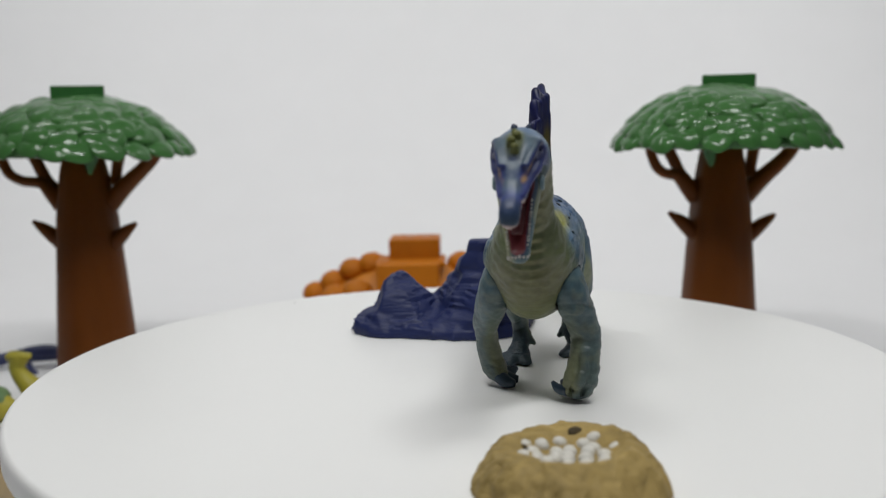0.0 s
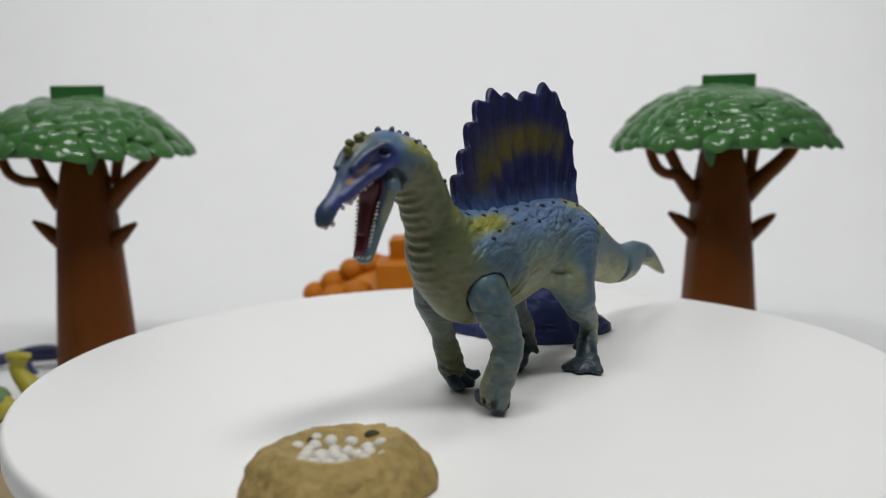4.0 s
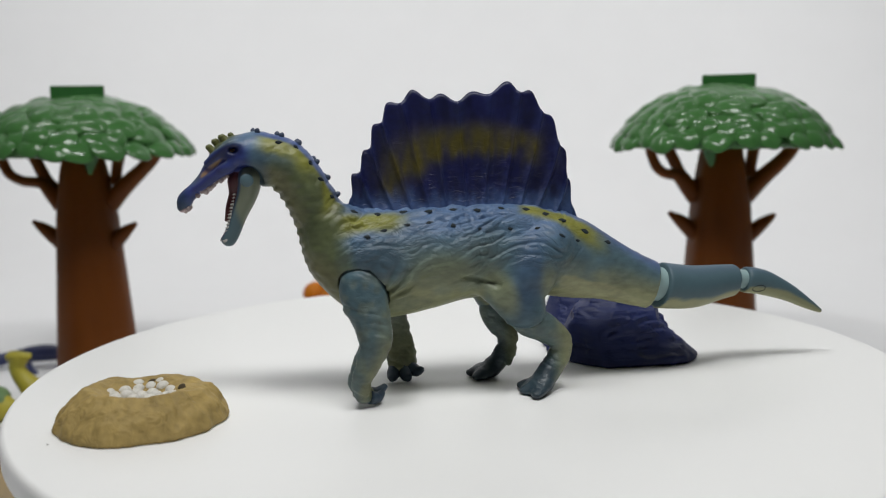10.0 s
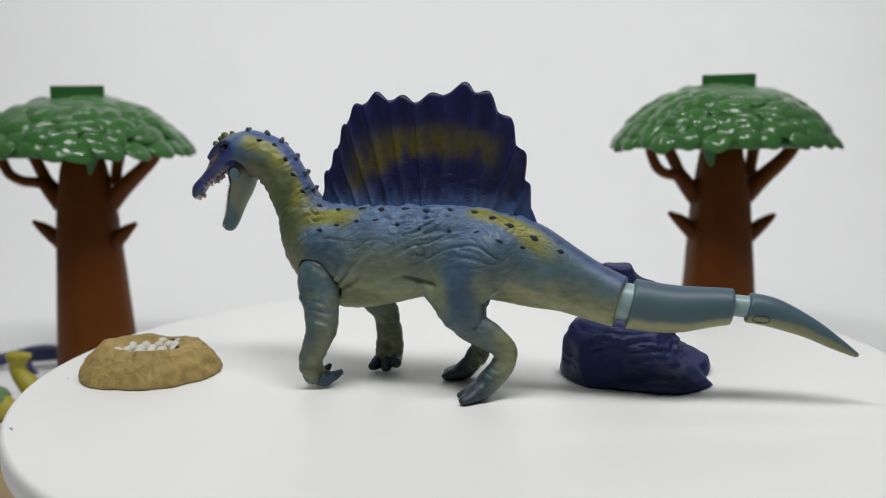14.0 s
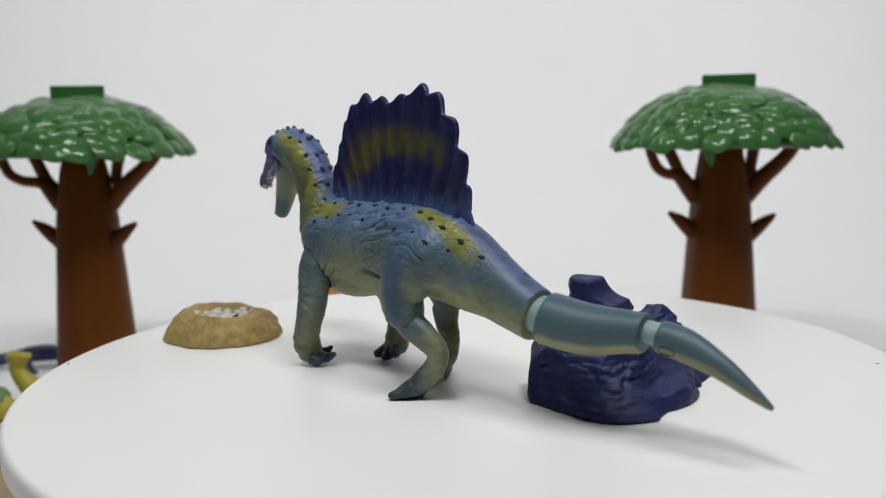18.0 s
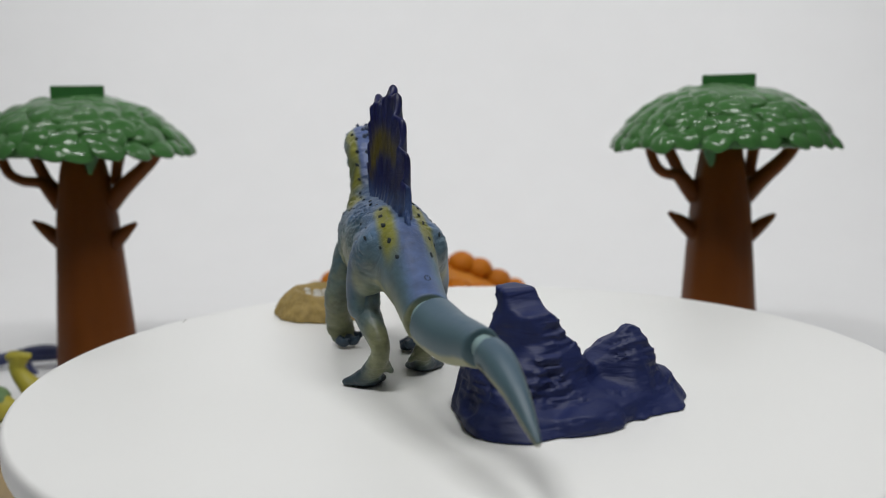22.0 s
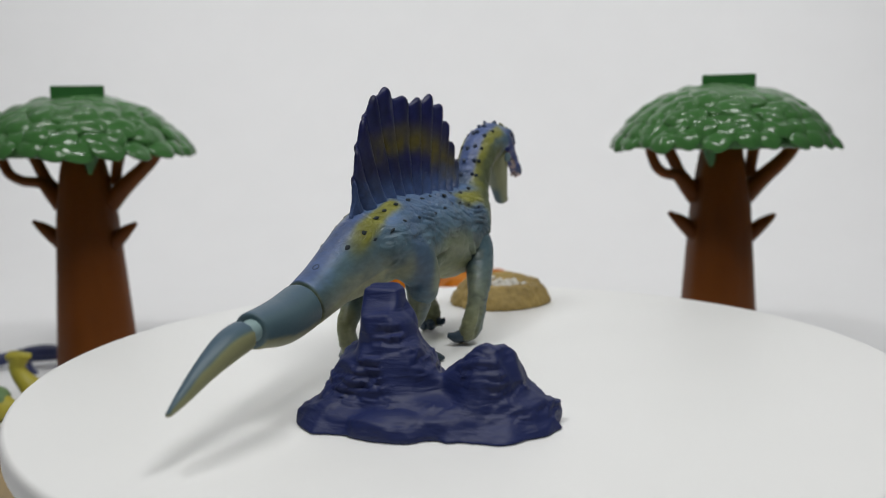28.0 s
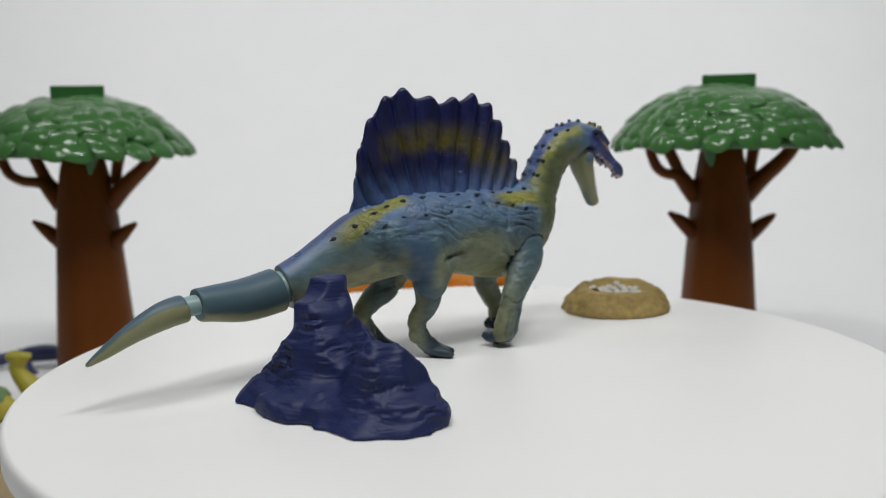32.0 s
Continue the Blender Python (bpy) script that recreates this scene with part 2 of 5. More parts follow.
GREEN_TOY = material("muted_green_plastic", lin(110, 140, 96), 0.5, var=0.1)
REDBROWN = material("red_brown_plastic", lin(150, 86, 60), 0.5, var=0.12)
SANDY = material("sandy_plastic", lin(150, 130, 92), 0.6, var=0.2, scale=150, bump=0.3)

# ======================= the setting =======================


def backdrop_sheet():
    """White sheet: floor, wide curve and back wall in one piece with thickness."""
    line = [(-0.9, FLOOR), (-0.3, FLOOR), (0.2, FLOOR)]
    r, y0 = 0.30, 0.42
    for i in range(13):
        a = math.pi / 2 * i / 12
        line.append((y0 + r * math.sin(a), FLOOR + r * (1 - math.cos(a))))
    line.append((y0 + r, 0.75))
    bm = bmesh.new()
    rows = [[bm.verts.new((x, y, z)) for x in np.linspace(-0.75, 0.75, 13)] for y, z in line]
    for a, b in zip(rows, rows[1:]):
        for i in range(12):
            bm.faces.new((a[i], a[i + 1], b[i + 1], b[i]))
    ob = part("backdrop", bm, PAPER, None)
    so = ob.modifiers.new("thick", "SOLIDIFY")
    so.thickness, so.offset = 0.003, -1
    return tagged(ob, "white seamless paper sweep behind the turntable", "backdrop", kind="structure")


backdrop_sheet()
# unseen dark panels added at sides and top to cut fill light and sheen
for name, m, sx, sy, sz, label in (
    ("unseen_panel_west", pose(-0.62, -0.08, 0.35), 0.01, 1.64, 0.82, "unseen dark grey side panel added to cut fill light"),
    ("unseen_panel_east", pose(0.62, -0.08, 0.35), 0.01, 1.64, 0.82, "unseen dark grey side panel added to cut fill light"),
    ("ceiling", pose(0, -0.08, 0.77), 1.53, 1.64, 0.01, "unseen dark grey top panel added to cut fill light"),
):
    ob = part(name, box(sx, sy, sz, 0.002), UNSEEN_PANEL, None, smooth=False)
    ob.matrix_basis = m
    tagged(ob, label, "ceiling" if name == "ceiling" else "wall", kind="structure")


def turntable():
    t = empty("turntable")
    tagged(t, "round white plastic display turntable, slowly turning", "turntable")
    e = 0.0016
    prof = [(0, 0), (DISC_R - e, 0)] + [(DISC_R - e + e * math.sin(a), -e + e * math.cos(a)) for a in np.linspace(0.2, math.pi / 2, 6)]
    prof += [(DISC_R, -0.0062), (DISC_R - 0.001, -0.0072), (0, -0.0072)]
    part("plate", lathe(prof, 160), DISC, t)
    prof = [(0, -0.0074), (0.098, -0.0074), (0.1, -0.0085), (0.1, FLOOR + 0.002), (0.098, FLOOR + 0.0005), (0, FLOOR + 0.0005)]
    part("drive_housing", lathe(prof, 96), DISC, t)
    for x, y, a, ln in ((0.0718, -0.1007, 0.9, 0.0019), (-0.0693, 0.0957, 2.2, 0.0013), (0.0300, -0.1130, 0.3, 0.0006)):
        part("speck", box(ln, 0.0004, 0.0001, 0.00004), SPECK, t, "tiny grey fleck of lint", smooth=False).matrix_basis = Matrix.Translation((x, y, 0.00006)) @ Matrix.Rotation(a, 4, "Z")
    return t


TABLE = turntable()

# ======================= the dinosaur =======================
DINO_AT = Matrix.Translation((0.02197, -0.00067, 0)) @ Matrix.Rotation(-math.atan(0.155), 4, "Z")
MM = 0.001

BLUE, SLATE, CREAM, OLIVE = lin(77, 104, 128), lin(78, 100, 102), lin(136, 138, 98), lin(82, 89, 55)
YELL, INK, SKY = lin(120, 121, 50), lin(35, 50, 61), lin(82, 106, 144)


def body_paint(v, nz):
    x, y, z = v.T
    n = lump(x / 5 + 40, y / 5 + 40, z / 5 + 40) + 0.5 * lump(x / 1.8 + 9, y / 1.8 + 9, z / 1.8 + 9)
    ax = np.abs(x)
    c = np.tile(np.array(BLUE), (len(v), 1))
    body = ramp(y, -46, -34)
    c = blend(c, SLATE, ramp(z + 2 * n, 46, 34) * 0.75)
    belly = ramp(z + 2.2 * n, 37, 26) * ramp(nz, 0.5, -0.35)
    haunch = ramp(ax, 5.5, 8) * ramp(y, -5, -1) * ramp(z, 31, 26)
    c = blend(c, CREAM, belly * 0.95 * (1 - haunch))
    c = blend(c, lin(74, 97, 102), haunch)
    c = blend(c, CREAM, ramp(np.hypot((y + 14) / 10, (z - 33) / 6), 1.1, 0.3) * 0.5)
    mid = np.interp(y, (14, 23, 31, 38.5, 48), (37, 35, 32.2, 28.8, 25))
    c = blend(c, lin(150, 150, 112), ramp(z - mid + 0.5 * n, -4.4, -5.4) * ramp(y + n, 16, 20) * 0.9)
    # hip and thigh stay blue
    c = blend(c, lin(56, 78, 106), ramp(np.hypot((y - 8 - 0.12 * (z - 33) + 0.5 * n) / 4.8, (z - 33) / 13), 1.45, 0.3) * ramp(ax, 6, 10) * 0.75)
    c = blend(c, CREAM, ramp(np.hypot((y - 13.6 + 0.1 * (z - 30) + 0.6 * n) / 3.0, (z - 28) / 7.5), 1.3, 0.2) * ramp(ax, 5, 8) * 0.55)
    c = blend(c, CREAM, ramp(np.hypot((y - 0.5 + 0.3 * (z - 28)) / 4.5, (z - 28) / 7), 1.2, 0.4) * ramp(ax, 5, 8) * 0.6)
    # olive overspray on the flank, slate round the shoulder
    spray = ramp(lump(x / 11 + 3, y / 13 + 3, z / 8 + 3) + 0.3 * n, -0.35, 0.5)
    c = blend(c, lin(104, 114, 92), spray * ramp(z, 47, 39) * body * ramp(y, 4, -3) * 0.45)
    c = blend(c, lin(112, 119, 88), ramp(np.hypot((y + 15) / 12, (z - 35 + 0.8 * n) / 5.5), 1.15, 0.4) * 0.45)
    c = blend(c, lin(60, 80, 96), ramp(np.hypot((y + 31) / 8, (z - 38) / 7), 1.15, 0.5) * ramp(ax, 5, 9) * 0.6)
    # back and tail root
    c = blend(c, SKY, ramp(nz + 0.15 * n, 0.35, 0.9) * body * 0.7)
    c = blend(c, lin(60, 74, 122), ramp(ax + 0.5 * n, 5.0, 1.5) * ramp(y, 17, 25) * ramp(nz, 0.1, 0.6) * 0.6)
    stripe = ramp(np.abs(ax - 5.0 + 0.4 * n), 2.8, 1.0) * ramp(nz, 0.0, 0.4)
    c = blend(c, YELL, stripe * ramp(y + n, 5, 10) * ramp(y + n, 34, 24) * ramp(z, 32, 36))
    c = blend(c, YELL, ramp(np.abs(ax - 6.5), 4, 1.5) * ramp(y + 2 * n, -20, -28) * ramp(y, -46, -38) * ramp(np.abs(z - 46 - 0.2 * n), 4, 2))
    # neck
    neck = ramp(y, -36, -43) * ramp(y, -62, -57)
    c = blend(c, OLIVE, neck * ramp(z + n, 68, 60) * 0.95)
    lowneck = ramp(y + 0.45 * (z - 30) + n, -32, -37) * (1 - neck)
    c = blend(c, OLIVE, lowneck * ramp(y, -58, -50) * ramp(z, 52, 44) * 0.8)
    c = blend(c, YELL, neck * ramp(nz + 0.16 * n, 0.08, 0.4) * ramp(ax, 2.6, 3.8) * ramp(z, 47, 52) * 0.95)
    c = blend(c, lin(68, 86, 130), neck * ramp(ax, 4.2, 2.6) * ramp(nz, 0.15, 0.5))
    throat = ramp(nz, 0.0, -0.35) * ramp(y, -38, -44) * ramp(y, -64, -60)
    c = blend(c, lin(100, 100, 68), throat * 0.85)
    # head
    ax = np.abs(x + 0.7)
    head = ramp(y, -58.5, -63)
    c = blend(c, lin(68, 90, 106), ramp(y, -56, -60) * ramp(z, 68, 64) * 0.8)
    c = blend(c, lin(46, 58, 116), ramp(y, -60.5, -64) * ramp(z, 48, 56) * (1 - 0.8 * ramp(z, 65.5, 68.5)))
    c = blend(c, lin(81, 98, 103), head * ramp(nz, 0.25, 0.6) * ramp(y, -63, -67) * ramp(y, -79, -75) * 0.8)
    c = blend(c, lin(48, 53, 107), head * ramp(np.abs(ax - 3.6), 2.2, 1.2) * ramp(np.abs(z - 60 + (y + 72) * -0.72), 1.6, 0.6) * 0.8)
    c = blend(c, lin(166, 134, 92), head * ramp(n, -0.9, -0.1) * ramp(ax, 1.0, 1.7) * ramp(np.hypot((y + 71.9) / 3.5, (z - 61.4 - (y + 71.9) * 0.76 + 0.25 * n) / 0.8), 1.15, 0.6))
    c = blend(c, lin(28, 34, 78), head * ramp(np.hypot((y + 66.4) / 3.4, (z - 65.6 - 0.25 * (y + 66.4)) / 2.2), 1.2, 0.6) * ramp(ax, 2.2, 3.2) * 0.9)
    c = blend(c, lin(26, 32, 76), head * ramp(ax, 1.2, 2.0) * ramp(np.abs(z - 63.2 - (y + 71.9) * 0.86 + 0.3 * n), 0.9, 0.3) * ramp(y, -77, -75) * ramp(y, -66, -68) * 0.8)
    # olive crest ridge, dark snout tip, pale gum under the lip
    c = blend(c, lin(92, 98, 52), ramp(np.hypot(ax / 2.2, (y + 68) / 5), 1.1, 0.6) * ramp(nz, 0.0, 0.4) * ramp(z, 63, 65) * 0.85)
    c = blend(c, INK, ramp(y, -77.4, -79.2) * 0.7)
    lip = np.interp(y, (-80, -77.6, -76, -74, -71, -68, -65), (51.0, 52.0, 54.0, 55.6, 57.9, 59.5, 60.7))
    c = blend(c, lin(168, 146, 146), head * ramp(z - lip + 0.25 * n, 0.2, -0.3) * ramp(y, -64.5, -66.5))
    return c


def limb_paint(v, nz, low=7.0, high=22.0, heel=99.0, back=None):
    x, y, z = v.T
    n = lump(x / 4 + 7, y / 4 + 7, z / 4 + 7) + 0.5 * lump(x / 1.5, y / 1.5 + 3, z / 1.5)
    c = np.tile(np.array(lin(70, 93, 102)), (len(v), 1))
    share = 0.22 + 0.68 * (np.maximum(ramp(back[0] + 1.2 * n, -1.0, 2.5), 0.9 * ramp(back[1] + n, -0.5, 2.0)) if back is not None else ramp(y, heel - 3, heel + 2))
    c = blend(c, lin(122, 124, 88), ramp(z + 3 * n, high, low + 2) * share)
    c = blend(c, lin(114, 116, 90), ramp(np.abs(n), 0.25, 0.8) * 0.3)
    return blend(c, lin(33, 50, 62), ramp(z + n, low, low - 5) * 0.9 * ramp(y, heel, heel - 4))


def skin_ob(clay, name, parent, mat, paint, label="", relief=None, flow=None, wrinkle=None):
    v, f = clay.skin()
    ob = mesh_ob(name, v * MM, f, mat, parent, label=label)
    nrm = np.empty(len(v) * 3, np.float32)
    ob.data.vertex_normals.foreach_get("vector", nrm)
    nrm = nrm.reshape(-1, 3)
    painted(ob, paint(v, nrm[:, 2]), relief(v) if relief else 1.0)
    flowing(ob, flow(v) if flow else (v[:, 2] / 1.2, v[:, 1] / 2.4, v[:, 0] / 2.4))
    if wrinkle:
        v = v + nrm * wrinkle(v)[:, None]
        ob.data.vertices.foreach_set("co", (v * MM).astype(np.float32).ravel())
        ob.data.update()
    return ob, v, nrm


def crease(n, wide):
    """1 along the zero lines of a noise, 0 away from them."""
    return ramp(np.abs(n), wide, 0.0)


def body_wrinkle(v):
    """Folds and creases of the skin: slanting on the flank, in arcs over the hip, across the neck."""
    x, y, z = v.T
    ax = np.abs(x)
    hip = ramp(np.hypot(y - 10, z - 37), 18, 7)
    neck = ramp(y, -36, -44)
    ring, turn = np.hypot(y - 8, z - 17), np.arctan2(y - 8, z - 17)
    a = (1 - hip) * (z - 0.32 * y) + hip * (ring + 13.8)
    b = (1 - hip) * (y + 0.32 * z) + hip * (turn * 20 + 23)
    a = (1 - neck) * a + neck * (0.8 * z - 0.7 * y - 5.6)
    b = (1 - neck) * b + neck * (0.7 * z + 0.8 * y - 26)
    a = a + 1.3 * lump(x / 6 + 4, y / 6 + 4, z / 6 + 4)
    strong = 0.4 + 0.6 * ramp(lump(x / 9 + 21, y / 10 + 21, z / 7 + 21), -0.45, 0.3)
    upper = 0.25 + 0.75 * ramp(z + 3 * lump(x / 7 + 3, y / 7 + 3, z / 7 + 3), 31, 38)
    w = upper * strong * ramp(y, 27, 15) * (1 - 0.85 * neck) * ramp(y, -61, -57)
    w = w * (1 - 0.6 * ramp(np.hypot(y - 8, z - 31), 9, 6))
    soft = lump(x / 6 + 11, b / 8 + 11, a / 2.4 + 11)
    long = crease(lump(x / 6 + 50, b / 7 + 50, a / 1.9 + 50), 0.45)
    short = crease(lump(x / 4 + 20, b / 3.4 + 20, a / 1.15 + 20), 0.4)
    d = w * (1 - 0.35 * hip) * (0.42 * soft - 0.72 * long - 0.44 * short)
    d += 0.26 * neck * ramp(y, -60, -56) * ramp(ax, 2.5, 4) * lump(x / 2.2 + 5, y / 2.0 + 5, z / 1.6 + 5)
    # deep fold before the thigh, fan of folds behind the arm
    d -= 1.1 * np.exp(-(((z - 31.2 + 0.22 * (y + 5)) / 0.65) ** 2)) * ramp(y, -11, -7) * ramp(y, 1, -2) * ramp(ax, 5, 8)
    fan = np.arctan2(z - 24, y + 33) * 9
    d += 0.5 * np.sin(fan * 2.6 + x / 3) * ramp(np.hypot((y + 25.5) / 4.5, (z - 32) / 6), 1.1, 0.5) * ramp(ax, 7, 9)
    return d


def limb_wrinkle(v):
    """Cross folds of a limb, crowded at its bend."""
    x, y, z = v.T
    q = z + 0.25 * y + 1.1 * lump(x / 4 + 2, y / 4 + 2, z / 4 + 2)
    strong = ramp(lump(x / 6 + 31, y / 6 + 31, z / 5 + 31), -0.4, 0.4)
    return 0.85 * (0.3 + 0.7 * strong) * (0.24 * lump(x / 9 + 9, y / 9 + 9, q / 1.8 + 9) - 0.42 * crease(lump(x / 9 + 1, y / 9 + 1, q / 1.7 + 1), 0.4) - 0.16 * crease(lump(x / 4 + 6, y / 4 + 6, q / 1.0 + 6), 0.4)) + 0.12 * lump(x / 1.3 + 7, y / 1.3 + 7, z / 1.3 + 7)


LEFT_ARM = [(8.7, -35.0, 31.4, 4.4, 5.9, 5.4), (10.1, -34.6, 27.5, 4.4, 6.1, 5.5), (12.1, -33.0, 21.5, 4.3, 4.9, 4.5), (13.4, -32.4, 17, 4.1, 4.3, 4.0), (13.3, -34.6, 12, 4.0, 3.5, 4.0), (12.6, -36.6, 7.4, 4.4, 3.0, 3.2), (11.8, -36.2, 3.9, 4.2, 2.6, 2.6), (11.2, -35.2, 2.9, 3.6, 2.3, 2.2)]
RIGHT_ARM = [(-8.6, -34.3, 31.4, 4.4, 5.8, 5.4), (-9.9, -32.9, 27.5, 4.4, 5.9, 5.5), (-12.0, -28.8, 21.5, 4.0, 4.7, 4.5), (-13.3, -25.4, 17, 3.3, 4.0, 4.2), (-13.0, -24.2, 12, 3.2, 3.9, 4.2), (-12.0, -23.5, 7.2, 3.4, 4.2, 3.6), (-10.9, -23.3, 4.0, 3.3, 4.2, 2.8)]
LEFT_LEG = [(8.8, 8.4, 25.0, 3.2, 4.6, 3.4), (9.2, 8.6, 19.8, 3.7, 4.9, 4.2), (8.6, 12.8, 17.2, 3.3, 4.0, 3.9), (7.4, 17.6, 12.9, 2.8, 3.1, 3.3), (7.8, 16.6, 8.6, 2.6, 3.1, 3.2), (9.0, 13.8, 5.0, 3.0, 3.4, 2.8), (10.2, 11.8, 2.8, 3.4, 3.0, 2.2)]
RIGHT_LEG = [(-8.6, 4.0, 25.0, 3.1, 4.2, 3.4), (-8.7, 2.8, 20, 3.4, 4.4, 4.2), (-8.2, 3.6, 16, 3.0, 3.6, 3.8), (-7.2, 6.1, 12, 2.6, 3.0, 3.2), (-6.8, 5.7, 8.0, 2.6, 3.0, 3.2), (-6.8, 3.3, 4.8, 2.9, 3.0, 2.6), (-7.2, 1.4, 2.8, 3.4, 2.8, 2.2)]


def body_flow(v):
    """Where the skin's creases run: along the flank, in arcs round hip and shoulder, across the neck."""
    x, y, z = v.T
    hip = 0.75 * np.clip(1.5 - np.hypot(y - 9, z - 34) / 10, 0, 1)
    a = (1 - hip) * (z + 0.3 * y) + hip * (np.hypot(y - 13, z - 24) + 26)
    neck = ramp(y, -36, -44)
    b = (1 - hip) * (y - 0.3 * z) + hip * (y + z - 57)
    a = (1 - neck) * a + neck * (0.8 * z - 0.7 * y - 30)
    b = (1 - neck) * b + neck * (0.7 * z + 0.8 * y - 56)
    a = a + 2.0 * lump(x / 6 + 4, y / 6 + 4, z / 6 + 4)
    return a / 1.1, b / 3.2, x / 3.2


def body_relief(v):
    """Creased back, hip and flank; smoother belly, thigh and tail root."""
    x, y, z = v.T
    n = lump(x / 7 + 3, y / 7 + 3, z / 7 + 3)
    r = 0.22 + 0.78 * ramp(z + 4 * n, 33, 41)
    r = np.maximum(r, 0.9 * ramp(np.hypot((y + 5) / 9, (z - 32) / 4), 1.2, 0.5))
    r *= 1 - 0.6 * ramp(np.hypot((y - 6) / 7, (z - 28) / 7), 1.2, 0.6)
    r = r * (1 - 0.75 * ramp(y, -36, -44))
    return np.clip(r * (1 - 0.6 * ramp(y, 24, 40)), 0.1, 1)


def swollen(rows, by):
    return [(x, y, z, a + by, b + by, c + by) for x, y, z, a, b, c in rows]


def dino_body(d):
    c = Clay((-18, -84, 16), (18, 50, 74), 0.4)
    # trunk from the breast to the cut of the tail
    trunk = [(0, -41, 40, 8.6, 8, 10.5), (0, -35, 36, 10.7, 9, 14), (0, -28, 35.3, 12.0, 9, 14.8), (0, -18, 36.3, 12.8, 9, 14.2), (0, -8, 37.6, 12.7, 9, 13.2), (0, 4, 38.2, 11.5, 9, 12.4), (0, 14, 36.9, 9.5, 9, 12.4), (0, 23, 34.4, 7.7, 8, 11.2), (0, 31, 31.5, 6.7, 7, 9.0), (-0.2, 38.5, 28.2, 6.2, 7, 7.5), (-0.5, 48, 24.7, 6.0, 7, 6.3)]
    c.add(c.chain(trunk), 2)
    neck = [(0, -37, 38.5, 9, 11, 11), (0, -41.5, 43, 7.4, 8.6, 8.6), (0, -44.5, 48, 6.6, 7.2, 7.2), (0, -47.2, 53, 6.3, 6.5, 6.5), (0, -50, 58, 6.2, 6.4, 6.4), (0, -54, 62, 6.3, 6.6, 6.8), (0, -60, 63.6, 6.2, 6.2, 6.6)]
    c.add(c.chain(neck), 3.5)
    skull = [(-0.3, -60, 64, 6.1, 6, 6.2), (-0.5, -64.5, 64.9, 5.7, 5, 4.7), (-0.6, -68, 63.5, 4.4, 3.6, 3.6), (-0.7, -71.2, 61.2, 3.2, 2.7, 2.7), (-0.8, -73.6, 58.6, 2.5, 2.0, 2.0), (-0.8, -76.2, 56.1, 2.2, 1.8, 1.8), (-0.9, -78.7, 53.6, 2.3, 2.0, 2.1), (-0.9, -79.6, 51.9, 2.1, 1.4, 1.6)]
    c.add(c.chain(skull), 1.6)
    # low ridge under the crest
    c.add(c.chain([(-0.7, -71.0, 64.4, 1.0, 1.2, 1.4), (-0.7, -69.0, 66.6, 1.2, 1.4, 1.6), (-0.6, -66.0, 68.2, 1.3, 2.0, 1.3)]), 1.0)
    for s in (1, -1):
        c.add(c.chain([(s * 4.2 - 0.5, -65.0, 67.3, 1.5, 2.0, 1.2), (s * 3.5 - 0.5, -68.8, 65.7, 1.2, 1.8, 1.0), (s * 2.6 - 0.6, -72.0, 62.9, 1, 1.5, 0.9)]), 0.8)
        c.add(c.chain([(s * 5.0 - 0.5, -62.8, 65.2, 1.1, 1.6, 2.0), (s * 4.7 - 0.5, -65.2, 63.4, 1.2, 1.8, 0.9), (s * 3.9 - 0.6, -68.6, 61.6, 1.0, 1.8, 0.8)]), 0.7)
        c.add(c.chain([(s * 4.0 - 0.5, -66.5, 61.7, 1.5, 2.0, 1.2), (s * 3.2 - 0.6, -70.3, 59.9, 1.1, 2, 1.0), (s * 2.2 - 0.8, -74.6, 56.7, 1, 1.6, 0.9)]), 0.9)
        c.cut(c.chain([(s * 5.6 - 0.5, -66.2, 66.0, 1.4, 1.3, 0.9), (s * 5.6 - 0.5, -65.8, 66.0, 1.4, 1.3, 0.9)]), 0.4)
        c.cut(c.chain([(s * 3.7 - 0.7, -73.0, 60.6, 0.8, 0.9, 0.6), (s * 4.6 - 0.7, -69.2, 63.5, 0.7, 1.6, 0.5)]), 0.5)
        # thigh
        c.add(c.chain([(s * 6.9, 14, 37.6, 5.4, 7, 7.2), (s * 8.9, 8.5, 33, 5.0, 8, 8.5), (s * 10.0, 6.0, 27.5, 4.6, 6.6, 6), (s * 10.5, 7.3, 21.5, 4.2, 5.2, 3.7)] if s > 0 else [(s * 7.2, 13, 37.6, 5.4, 7, 7.2), (s * 9.0, 6.5, 33, 5.0, 7.5, 8.5), (s * 10.2, 3.2, 28.0, 4.8, 6.1, 6), (s * 10.2, 3.2, 22.4, 4.1, 5.0, 3.6)]), 2.2)
        # web of skin before the thigh
        w = 0 if s > 0 else -2.5
        c.add(c.chain([(s * 7.4, -3.2 + w, 29.5, 3.4, 3.0, 2.6), (s * 8.8, 1.2 + w, 25.4, 3.7, 3.3, 3.2), (s * 9.6, 5.0 + w, 21.6, 3.6, 3.4, 3.2)]), 2.0)
        # shoulder mass above the arm's socket
        c.add(c.chain([(s * 7.4, -33, 37.6, 4.3, 7, 6), (s * 7.2, -27, 36, 4.3, 6, 6)]), 4)
    # roof of the open mouth, the notch behind the hooked snout, room for the jaw's hinge
    c.cut(c.chain([(-0.5, -66, 58.6, 3.2, 2.0, 2.2), (-0.6, -70, 57.2, 2.2, 1.6, 1.5), (-0.8, -73.6, 54.4, 1.5, 1.3, 1.4), (-0.8, -75.6, 52.2, 1.3, 1.0, 1.2)]), 0.5)
    c.cut(c.chain([(-3.4, -76.0, 52.2, 1.5, 1.0, 1.5), (2, -76.0, 52.2, 1.5, 1.0, 1.5)]), 0.5)
